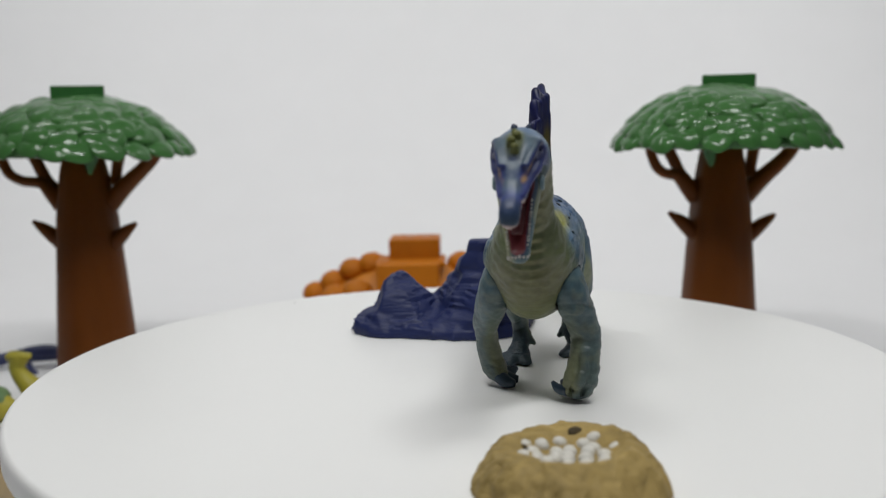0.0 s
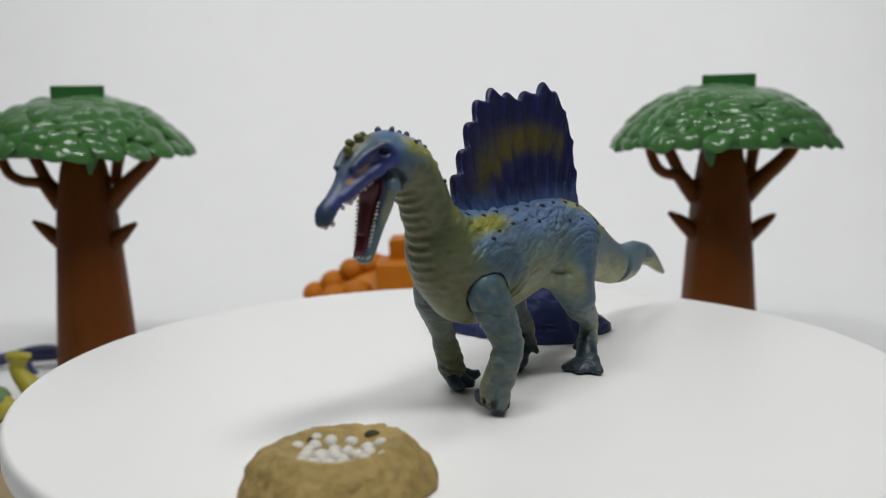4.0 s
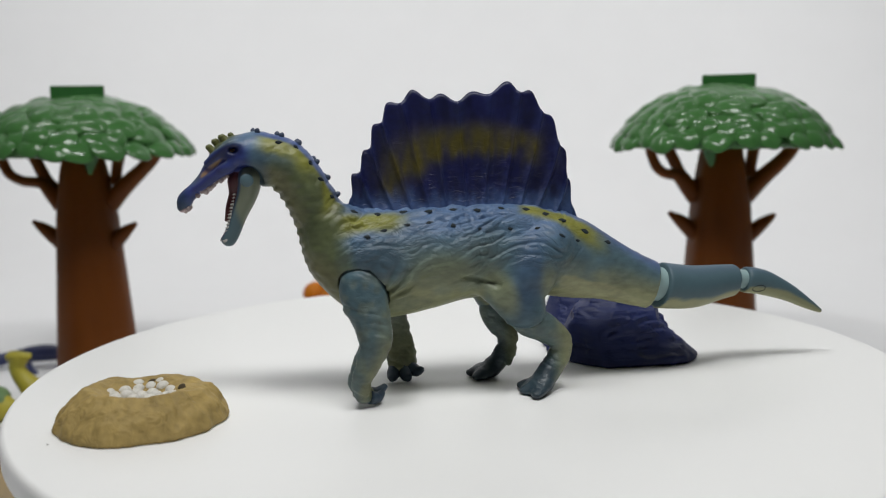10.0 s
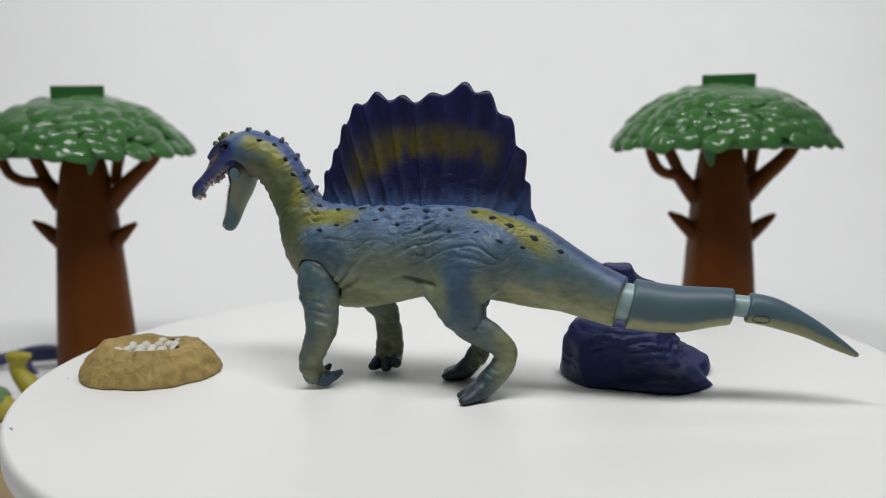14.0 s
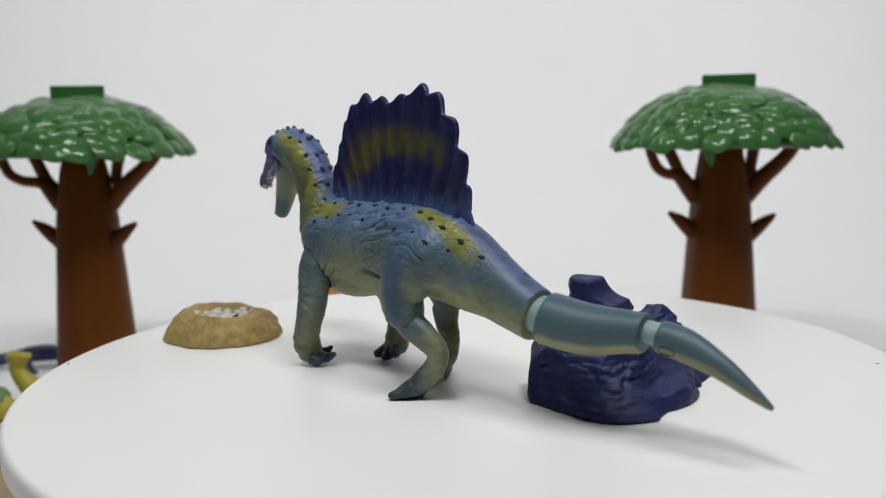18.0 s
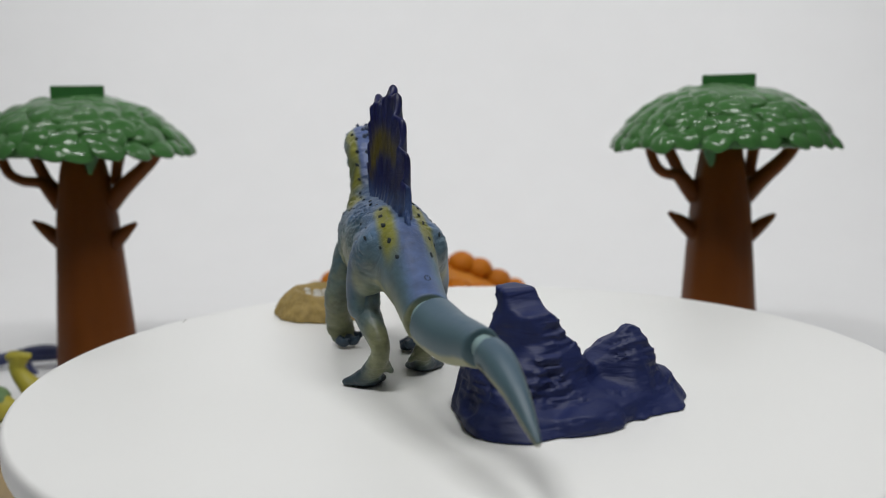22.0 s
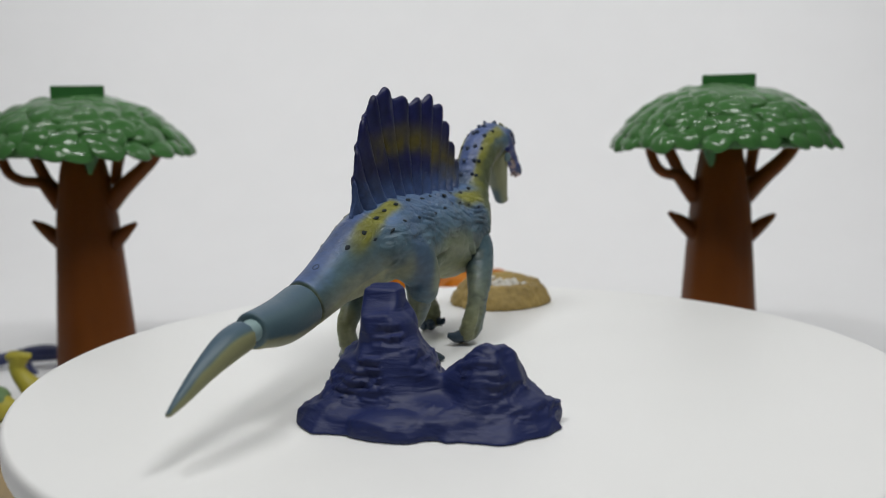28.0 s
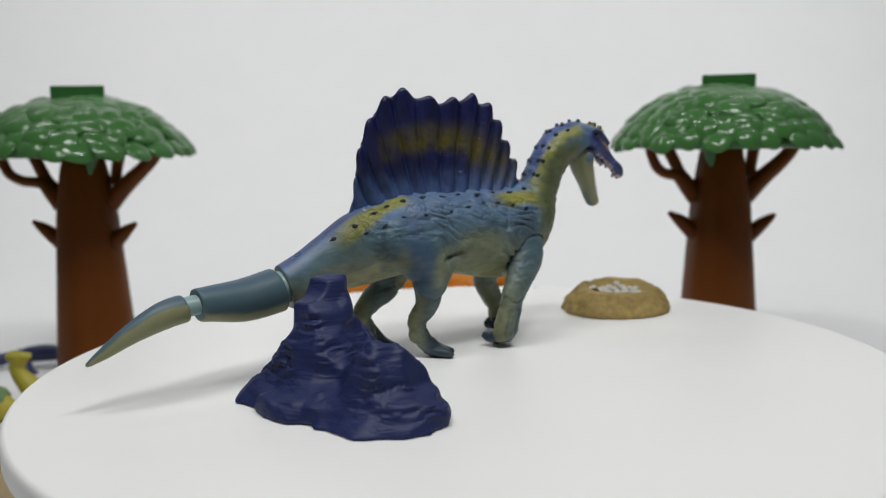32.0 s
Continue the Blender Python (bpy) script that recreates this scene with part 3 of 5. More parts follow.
    for s in (1, -1):
        c.cut(c.chain([(s * 3.2, -62.8, 58.2, 1.5, 4.1, 4.1), (s * 9, -62.8, 58.2, 1.5, 4.1, 4.1)]), 0.3)
        c.cut(c.chain([(s * 4.5, -68.5, 56.0, 3, 4, 3), (s * 5, -66.0, 55.0, 4, 3.5, 3)]), 0.4)
    # throat plates
    X, Y, Z = c.grid()
    along = (Y + 62) * 0.5 - (Z - 56) * 0.85
    front = np.clip((-(Y + 47.5) - 0.36 * (Z - 40)) / 3.5, 0, 1) * np.clip((Y + 61) / 3, 0, 1) * np.clip((60 - Z) / 4, 0, 1) * np.clip((Z - 26) / 6, 0, 1) * np.clip((5.2 - np.abs(X)) / 2, 0, 1)
    c.f += 0.40 * front * np.cos(along * 2.6) * np.clip((Z - 30) / 14, 0.35, 1)
    # seams round the arms, the cut of the tail
    for rows in (LEFT_ARM, RIGHT_ARM):
        c.cut(c.chain(swollen(rows[:4], 0.16)), 0.2)
    c.cut(c.plane((0, 46.0, 26), (0, 1, -0.28)), 0.5)
    return c


def arm(d, side, rows, claws, name):
    lo = np.min([[r[k] - r[3 + k] for k in range(3)] for r in rows], 0) - 2
    hi = np.max([[r[k] + r[3 + k] for k in range(3)] for r in rows], 0) + 2
    c = Clay(lo, hi, 0.4)
    c.add(c.chain(rows), 1.5)
    # grooves between the three long fingers
    front = [r for r in rows if r[2] < 13]
    for share in (-0.38, 0.38):
        line = [(x + side * share * a, y - b * 0.93, z, 0.32, 0.6, 1.2) for x, y, z, a, b, e in front] if side > 0 else [(x - a * 0.92, y + share * b, z, 0.5, 0.32, 1.2) for x, y, z, a, b, e in front]
        c.cut(c.chain(line), 0.7)
    mid = sorted((r[2], r[1]) for r in rows)
    across = sorted((r[2], r[0]) for r in rows)
    behind = lambda v: (v[:, 1] - np.interp(v[:, 2], [m[0] for m in mid], [m[1] for m in mid]), -side * (v[:, 0] - np.interp(v[:, 2], [m[0] for m in across], [m[1] for m in across])))
    ob, v, nrm = skin_ob(c, name, d, SKIN, lambda v, nz: limb_paint(v, nz, 3.5, 33, back=behind(v)), relief=lambda v: 0.35 + 0.4 * ramp(v[:, 2], 9, 4), wrinkle=limb_wrinkle)
    for p in claws:
        part("claw", tube([(x * MM, y * MM, z * MM, r * MM) for x, y, z, r in p], 10), CLAW, ob, "dark painted claw")
    return ob


def leg(d, rows, toes, name):
    lo = np.min([[r[k] - r[3 + k] for k in range(3)] for r in rows], 0) - 8
    hi = np.max([[r[k] + r[3 + k] for k in range(3)] for r in rows], 0) + 8
    lo[2] = -1
    c = Clay(lo, hi, 0.4)
    c.add(c.chain(rows), 1.5)
    for t in toes:
        c.add(c.chain(t), 1.2)
    c.cut(c.plane((0, 0, 0.05), (0, 0, -1)), 0.3)
    ob, v, nrm = skin_ob(c, name, d, SKIN, lambda v, nz: limb_paint(v, nz, 14, 28, rows[5][1] + 3.0), relief=lambda v: 0.40 + 0.2 * ramp(v[:, 2], 9, 4), wrinkle=lambda v: 0.8 * limb_wrinkle(v) * ramp(v[:, 2], 0.5, 3))
    return ob


def sail(d):
    """Fan-shaped back sail: ribs with a scalloped edge and hollows between."""
    tips = [(-37.2, 51.5), (-36.4, 58.5), (-33.3, 64.5), (-30.5, 71.2), (-26.6, 77.0), (-20.0, 80.3), (-12.4, 79.2), (-4.2, 79.6), (5.3, 82.1), (11.9, 79.4), (17.8, 72.2), (21.4, 63.2), (22.5, 55.0), (22.8, 48.4)]
    STEPS = 14
    edge = spline(tips, STEPS)
    ns, nr = len(edge), 34
    verts = []
    ids = {}
    for side in (1, -1):
        for i in range(ns):
            rib = i / STEPS
            ridge = 0.5 + 0.5 * math.cos(2 * math.pi * rib)
            s = i / (ns - 1)
            bu, bz = -36.5 + 60 * s, 47.5 - 6 * max(0, (s - 0.78) / 0.22)
            tu, tz = edge[i]
            dirv = np.array([tu - bu, tz - bz])
            ln = np.linalg.norm(dirv) + 1e-6
            cutback = (1 - ridge) * min(2.1, 0.12 * ln + 0.6)
            for j in range(nr + 1):
                r = 1 - (1 - j / nr) ** 1.5
                # ribs bow slightly forwards in front and backwards behind
                bow = 2.0 * math.sin(math.pi * r) * (s - 0.45)
                u = bu + dirv[0] * r * (1 - cutback / ln) + bow
                z = bz + dirv[1] * r * (1 - cutback / ln)
                th = (0.95 + 0.5 * ridge) * (1 - 0.2 * r) + 2.4 * (1 - r) ** 5
                th *= math.sqrt(max(0.02, 1 - max(0, 1 - (1 - r) * ln / 1.5) ** 2))
                th *= min(1, 0.4 + 7 * min(s, 1 - s), 0.5 + 1.6 * (1 - s))
                wav = 0.35 * math.sin(5 * s + 1.2) * r + 0.12 * float(lump(np.array([u / 2.0 + 60]), np.array([side * 3.0 + 9]), np.array([z / 3.0 + 60]))[0])
                wav += (1 - 2.0 * abs(math.cos(math.pi * rib)) ** 0.7) * 1.15 * min(1, 0.2 + 2.0 * r) * (1 - 0.25 * r) * min(1, 8 * min(s, 1 - s))
                wav += 1.0 * (z - 48) / 34
                ids[side, i, j] = len(verts)
                verts.append((wav + side * th, u, z))
    v = np.array(verts)
    faces = []
    for i in range(ns - 1):
        for j in range(nr):
            a, b, c, e = (ids[1, i, j], ids[1, i + 1, j], ids[1, i + 1, j + 1], ids[1, i, j + 1])
            faces.append((a, b, c, e))
            a, b, c, e = (ids[-1, i, j], ids[-1, i + 1, j], ids[-1, i + 1, j + 1], ids[-1, i, j + 1])
            faces.append((e, c, b, a))
        faces.append((ids[1, i, nr], ids[1, i + 1, nr], ids[-1, i + 1, nr], ids[-1, i, nr]))
    for j in range(nr):
        faces.append((ids[1, 0, j], ids[1, 0, j + 1], ids[-1, 0, j + 1], ids[-1, 0, j]))
        faces.append((ids[-1, ns - 1, j], ids[-1, ns - 1, j + 1], ids[1, ns - 1, j + 1], ids[1, ns - 1, j]))
    ob = mesh_ob("sail", v * MM, faces, SAIL, d, label="tall ribbed sail, deep blue with an olive yellow band")
    x, y, z = v.T
    n = lump(x / 3 + 5, y / 3 + 5, z / 4 + 5) + 0.6 * lump(x + 5, y / 0.9 + 5, z / 3 + 5)
    c = np.tile(np.array(lin(18, 22, 68)), (len(v), 1))
    c = blend(c, lin(12, 15, 46), ramp(n, -0.2, 0.6) * 0.6)
    # the band arches over the middle of the fan
    rib = np.repeat(np.arange(ns), nr + 1) / STEPS
    rib = np.concatenate([rib, rib])
    streak = np.abs(np.sin(math.pi * rib)) ** 3
    mid = np.interp(y, (-33, -29, -25, -20, -13, -3, 6, 13), (49, 53, 58, 63.2, 66.3, 67.6, 66.6, 64.5))
    away = np.abs(z - mid + 0.8 * n + 0.3 * streak) / np.interp(y, (-30, -22, -12, 12), (12.0, 8.0, 4.8, 4.2))
    band = ramp(away, 1.4, 0.1) * ramp(y + n, 16.5, 12) * ramp(z, 50, 54) * (0.75 + 0.25 * streak)
    band = band * np.where(x > 0, ramp(y, -31, -26), 1.0)
    # blue sheen of the lit ribs, painted into the colour
    c = blend(c, lin(54, 66, 118), streak * ramp(n, -0.6, 0.4) * 0.25)
    c = blend(c, lin(84, 77, 24), np.clip(band * (0.85 + 0.5 * n), 0, 0.95))
    c = blend(c, lin(62, 84, 126), ramp(z + 2.0 * n, np.where(x < 0, 60, 55.5), 49.5) * 0.85)
    painted(ob, c, 0.22 + 0.5 * ramp(z + 3 * n, 76, 66))
    flowing(ob, (z / 1.4, y / 3.2, x / 3))
    return ob


def mould_mark(ob, v, nrm, at, long, wide):
    """A shallow oval seam left by the mould, at the skin's point nearest to at."""
    k = int(np.argmin(((v - np.array(at)) ** 2).sum(1)))
    n = Vector([float(q) for q in nrm[k]])
    t = Vector((0, 1, 0)).cross(n).normalized()
    m = Matrix((n.cross(t).normalized(), t, n)).transposed().to_4x4()
    ring = [(long * math.cos(a) * MM, wide * math.sin(a) * MM, -0.06 * MM, 0.13 * MM) for a in np.linspace(0, 2 * math.pi, 13)]
    part("mould_mark", tube(ring, 6), SPOT, ob, "small oval mould seam").matrix_basis = Matrix.Translation(Vector([float(q) for q in v[k]]) * MM) @ m


def tail_piece(d, name, rows, label, cuts, under, mark=None):
    lo = np.min([[r[k] - r[3 + k] for k in range(3)] for r in rows], 0) - 2
    hi = np.max([[r[k] + r[3 + k] for k in range(3)] for r in rows], 0) + 2
    c = Clay(lo, hi, 0.5)
    c.add(c.chain(rows, 12), 1)
    for p, n in cuts:
        c.cut(c.plane(p, n), 0.5)

    def paint(v, nz):
        x, y, z = v.T
        n = lump(x / 3 + 1, y / 3 + 1, z / 3 + 1)
        col = np.tile(np.array(lin(75, 98, 106)), (len(v), 1))
        col = blend(col, lin(134, 135, 98) if mark else lin(144, 144, 108), ramp(nz + 0.06 * n + (0.12 * (x + 7.6) if mark else 0), under, under - 0.25))
        return blend(col, lin(68, 90, 110), ramp(nz, 0.5, 0.95) * 0.6)

    ob, v, nrm = skin_ob(c, name, d, SMOOTH_SKIN, paint, label)
    if mark:
        mould_mark(ob, v, nrm, mark, 2.0, 1.1)
    return ob


def dinosaur():
    d = empty("dinosaur_figure", DINO_AT)
    tagged(d, "blue and olive toy dinosaur, tall ribbed sail, open jaws", "toy dinosaur")
    clay = dino_body(d)
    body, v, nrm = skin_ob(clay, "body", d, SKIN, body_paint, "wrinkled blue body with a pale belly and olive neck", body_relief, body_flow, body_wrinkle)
    sail(d)
    # arms and hind legs
    arm(d, 1, LEFT_ARM, [[(10.8, -34.6, 3.0, 1.8), (8.8, -32.2, 2.4, 1.55), (7.4, -29.6, 3.8, 0.7)], [(13.0, -34.2, 2.6, 1.8), (11.6, -32.2, 2.0, 1.5), (10.6, -30.6, 3.2, 0.7)], [(9.0, -36.2, 3.2, 1.7), (6.6, -35.4, 3.4, 1.3), (5.0, -34.4, 4.8, 0.5)]], "left_arm")
    arm(d, -1, RIGHT_ARM, [[(-10.0, -25.6, 3.4, 1.9), (-7.8, -26.4, 2.1, 1.8), (-5.4, -26.9, 1.7, 1.0)], [(-9.4, -23.2, 3.2, 2.0), (-7.2, -22.8, 2.0, 1.8), (-5.0, -22.4, 1.7, 1.0)], [(-9.6, -21.4, 3.6, 1.9), (-7.6, -19.9, 3.0, 1.7), (-5.8, -18.4, 3.8, 0.8)]], "right_arm")
    leg(d, LEFT_LEG, [[(11.8, 11.4, 2.6, 2.6, 2.8, 2.0), (15.4, 9.0, 1.2, 1.7, 1.6, 1.1)], [(10.4, 11.0, 2.6, 2.4, 2.8, 2.0), (10.8, 6.9, 1.2, 1.7, 1.7, 1.1)], [(9.0, 11.4, 2.6, 2.2, 2.6, 2.0), (6.0, 7.4, 1.2, 1.6, 1.7, 1.1)], [(12.4, 9.4, 1.3, 2.6, 2.2, 0.8), (8.4, 8.6, 1.3, 2.8, 2.2, 0.8)], [(6.0, 15.8, 7.0, 1.5, 1.7, 1.6), (4.4, 15.2, 5.2, 1.0, 1.2, 1.0)]], "left_leg")
    leg(d, RIGHT_LEG, [[(-8.4, 1.1, 2.6, 2.6, 2.8, 2.0), (-12.6, -1.7, 1.2, 1.7, 1.6, 1.1)], [(-7.4, 0.7, 2.6, 2.4, 2.8, 2.0), (-9.0, -3.9, 1.2, 1.7, 1.7, 1.1)], [(-6.0, 0.9, 2.6, 2.2, 2.6, 2.0), (-4.4, -2.9, 1.2, 1.6, 1.7, 1.1)], [(-10.2, -0.9, 1.3, 2.4, 2.2, 0.8), (-6.6, -1.5, 1.3, 2.6, 2.2, 0.8)], [(-4.8, 6.1, 6.8, 1.5, 1.7, 1.6), (-3.0, 5.5, 5.0, 1.0, 1.2, 1.0)]], "right_leg")
    # tail in two turning pieces with ball joints between
    tail_piece(d, "tail_segment", [(-0.6, 46, 25.6, 6.3, 6, 6.6), (-3.0, 58, 24.0, 5.9, 6, 6.1), (-5.3, 68, 24.5, 4.8, 5, 5.0), (-6.8, 76, 24.9, 4.2, 5, 4.2)], "smooth slate blue tail segment with a cream underside", [((0, 48.5, 26), (0.2, -1, 0.24)), ((-6, 73.0, 26), (-0.18, 1, -0.12))], -0.3)
    tail_piece(d, "tail_tip", [(-6.8, 75, 24.7, 3.7, 4, 3.8), (-7.7, 82, 23.4, 3.6, 4, 3.7), (-8.5, 90.5, 19.9, 2.5, 3, 2.6), (-8.9, 97, 16.2, 1.6, 2, 1.6), (-9.1, 101.6, 13.6, 0.7, 0.9, 0.7)], "tapered slate blue tail tip", [((-6.5, 76.4, 25), (0.18, -1, 0.2))], 0.25, (-4.05, 79.8, 22.4))
    for c0, c1, r in (((-0.6, 43.5, 26.4), (-1.2, 50.5, 25.2), 4.7), ((-6.4, 70.5, 25.2), (-7.3, 79, 24.4), 2.7)):
        bm = tube([(*[q * MM for q in c0], r * MM), (*[(p + q) / 2 * MM for p, q in zip(c0, c1)], r * 1.02 * MM), (*[q * MM for q in c1], r * MM)], 24)
        part("tail_joint", bm, JOINT, d, "pale blue plastic joint")
    mould_mark(body, v, nrm, (-1.2, 41.4, 34.6), 1.0, 0.7)
    jaw(d)
    eyes_and_spikes(d, v, nrm)
    return d


def jaw(d):
    c = Clay((-7.5, -75, 38), (7.5, -58, 64), 0.35)
    c.add(c.chain([(-0.5, -62.6, 58.6, 5.3, 3.5, 3.5), (-0.5, -63.5, 54.6, 4.6, 2.9, 3.2), (-0.4, -65.5, 50, 3.7, 2.2, 3), (-0.2, -67.3, 45.6, 2.8, 2.0, 3), (-0.1, -68.4, 43.4, 2.5, 2.1, 2.2)]), 1)
    # trough of the open mouth
    trough = [(-0.5, -66.2, 58.6, 3.5, 2.4, 4), (-0.5, -67.5, 54, 3.0, 2.0, 3), (-0.4, -69.0, 49.5, 2.4, 1.7, 3), (-0.2, -70.4, 45.6, 1.9, 1.6, 2.0)]
    c.cut(c.chain(trough), 0.4)

    def paint(v, nz):
        x, y, z = v.T
        near = np.full(len(v), 9.0)
        for a, b, e, p, q, r in spline(trough, 10):
            near = np.minimum(near, np.sqrt(((x - a) / p) ** 2 + ((y - b) / q) ** 2 + ((z - e) / r) ** 2))
        inside = ramp(near, 1.22, 1.08)
        col = np.tile(np.array(lin(82, 104, 112)), (len(v), 1))
        col = blend(col, lin(126, 132, 110), ramp(y + 0.36 * (z - 50), -67, -64.5) * 0.9)
        col = blend(col, lin(140, 142, 106), ramp(x, 0.0, -2.5) * 0.9)
        col = blend(col, lin(58, 76, 96), ramp(near, 1.7, 1.35) * ramp(x, -3.0, 0.0))
        return blend(col, lin(98, 38, 42), inside)

    ob, v, nrm = skin_ob(c, "jaw", d, SMOOTH_SKIN, paint, "wide open lower jaw with a red mouth")
    for s in (1, -1):
        part("hinge_pin", lathe([(0, 0), (1.6 * MM, 0), (1.7 * MM, 0.2 * MM), (1.7 * MM, 0.7 * MM), (1.4 * MM, 1.0 * MM), (0, 1.0 * MM)], 24), SMOOTH_JAW, ob).matrix_basis = Matrix.Translation(((s * 4.7 - 0.5) * MM, -62.8 * MM, 58.4 * MM)) @ Matrix.Rotation(s * math.pi / 2, 4, "Y")
    bm = bmesh.new()
    rnd = random.Random(9)
    for s in (1, -1):
        for i in range(13):
            t = i / 12
            p = Vector((s * (3.1 - 1.1 * t) - 0.4 + 0.2 * t, -66.3 - 2.6 * t, 54.8 - 10.2 * t)) * MM
            k = rnd.uniform(0.8, 1.25) * (1 + 0.3 * t)
            bmesh.ops.create_cone(bm, cap_ends=True, segments=7, radius1=0.30 * k * MM, radius2=0.13 * k * MM, depth=0.7 * k * MM, matrix=Matrix.Translation(p) @ Matrix.Rotation(math.radians(100) + rnd.uniform(-0.2, 0.2), 4, "X"))
    for i in range(6):
        p = Vector(((i - 2.5) * 0.78 - 0.1, -70.0 + 0.14 * (i - 2.5) ** 2, 42.9 + rnd.uniform(-0.3, 0.3))) * MM
        bmesh.ops.create_cone(bm, cap_ends=True, segments=7, radius1=0.62 * MM, radius2=0.32 * MM, depth=1.1 * MM, matrix=Matrix.Translation(p) @ Matrix.Rotation(math.radians(95) + rnd.uniform(-0.3, 0.3), 4, "X"))
    part("lower_teeth", bm, TOOTH, ob, "row of small white teeth")
    # scalloped gum with uneven teeth under the upper lip and in the hooked tip
    bm = bmesh.new()
    for s in (1, -1):
        for i in range(9):
            t = i / 8
            p = Vector((s * (3.0 - 1.4 * t) - 0.7, -67.6 - 7.9 * t, 59.5 - 4.9 * t + 0.3 * (i % 2))) * MM
            k = rnd.uniform(0.65, 1.05) * (1.35 if i in (5, 6) else 1)
            bmesh.ops.create_icosphere(bm, subdivisions=2, radius=0.62 * k * MM, matrix=Matrix.Translation(p) @ Matrix.Rotation(0.6, 4, "X") @ Matrix.Diagonal((0.8, 0.9, 1.3, 1)))
    for x, y, z in ((-2.0, -78.0, 51.3), (-0.9, -78.9, 50.7), (0.3, -78.0, 51.3), (-0.9, -77.7, 51.6)):
        bmesh.ops.create_icosphere(bm, subdivisions=2, radius=0.6 * MM, matrix=Matrix.Translation(Vector((x, y, z)) * MM) @ Matrix.Diagonal((1, 1, 1.2, 1)))
    part("upper_teeth", bm, GUM, d, "scalloped row of pinkish teeth")
    # tongue and gullet
    bm = tube([(-0.5 * MM, -62.4 * MM, 60 * MM, 3.0 * MM), (-0.5 * MM, -64.9 * MM, 58.4 * MM, 3.1 * MM), (-0.5 * MM, -65.9 * MM, 54.6 * MM, 2.0 * MM), (-0.4 * MM, -67.0 * MM, 51.2 * MM, 1.8 * MM), (-0.3 * MM, -68.0 * MM, 47.5 * MM, 1.3 * MM)], 16)
    part("tongue", bm, MOUTH, ob, "dark red tongue and gullet")


def eyes_and_spikes(d, v, nrm):
    bm = bmesh.new()
    bmesh.ops.create_icosphere(bm, subdivisions=2, radius=1)
    round_form = bpy.data.meshes.new("scute")
    bm.to_mesh(round_form)
    for q in bm.verts:
        q.co *= 1 + 0.38 * float(lump(np.array([q.co.x * 1.7 + 9]), np.array([q.co.y * 1.7 + 9]), np.array([q.co.z + 9]))[0])
    dot = bpy.data.meshes.new("scute")
    bm.to_mesh(dot)
    bm.free()
    dot.polygons.foreach_set("use_smooth", [True] * len(dot.polygons))
    dot.materials.append(SPOT)

    knob = round_form
    knob.polygons.foreach_set("use_smooth", [True] * len(knob.polygons))
    knob.materials.append(KNOB)
    rnd = random.Random(2)

    def on_skin(side, y, z):
        m = (v[:, 0] * side) > 0.3
        k = np.flatnonzero(m)[np.argmin((v[m, 1] - y) ** 2 + (v[m, 2] - z) ** 2 - 0.02 * np.abs(v[m, 0]))]
        return Vector(v[k]), Vector(nrm[k])

    def put(side, y, z, long=1.25, wide=0.8, tall=0.34, kind=None):
        p, n = on_skin(side, y, z)
        t = Vector((0, 1, -0.15)).cross(n).normalized()
        m = Matrix((t, n.cross(t).normalized(), n)).transposed().to_4x4()
        shared("scute", kind or dot, Matrix.Translation(p * MM) @ m @ Matrix.Rotation(rnd.choice((0, math.pi)) + rnd.uniform(-0.3, 0.3), 4, "Z") @ Matrix.Diagonal((wide * rnd.uniform(0.8, 1.15) * MM, long * rnd.uniform(0.75, 1.15) * MM, tall * MM, 1)), d)

    upper = [(-36.3, 49.6), (-30.4, 48.6), (-23.6, 48.9), (-17.0, 48.9), (-10.7, 49.2), (-4.1, 48.9), (2.1, 49.2), (8.9, 48.6), (14.0, 47.2), (18.6, 45.4), (25.0, 42.0), (31.5, 38.8)]
    lower = [(-33.3, 43.6), (-28.9, 44.9), (-23.2, 46.1), (-17.5, 46.4), (-11.2, 45.5), (-4.6, 44.4), (3.7, 44.2), (10.9, 44.0), (17.1, 42.0), (22.4, 40.0)]
    nape = [(-54.4, 67.8), (-50.4, 66.4), (-46.9, 62.3), (-44.3, 58.1), (-41.8, 53.4)]
    ridge = [(-59.8, 70.4), (-53.5, 70.4), (-48.7, 68.0), (-44.8, 63.0), (-42.2, 58.4), (-39.9, 54.0)]
    for side in (1, -1):
        for y, z in upper:
            put(side, y, z, 1.2, 0.72, 0.24)
        for y, z in lower:
            put(side, y, z, 1.0, 0.52, 0.22)
        for y, z in nape:
            put(side, y, z, 0.9, 0.7, 0.42)
        for y, z in ridge:
            put(side, y - (1.3 if side < 0 else 0), z, 0.8, 0.75, 1.05, knob)
    # crest before the eyes
    for x, y, z, r in ((-0.5, -71.5, 66.0, 1.05), (-1.2, -70.0, 67.4, 1.15), (-0.3, -68.2, 68.5, 1.2), (-0.9, -66.0, 68.9, 0.85)):
        part("crest_spike", tube([(x * MM, (y + 1.2) * MM, (z - 1.4) * MM, r * 1.2 * MM), (x * MM, (y - 0.3) * MM, (z + 0.4) * MM, r * 0.85 * MM), (x * MM, (y - 0.7) * MM, (z + 0.9) * MM, r * 0.85 * MM), (x * MM, (y - 0.9) * MM, (z + 1.4) * MM, r * 0.5 * MM)], 12), CREST, d, "olive crest spike")
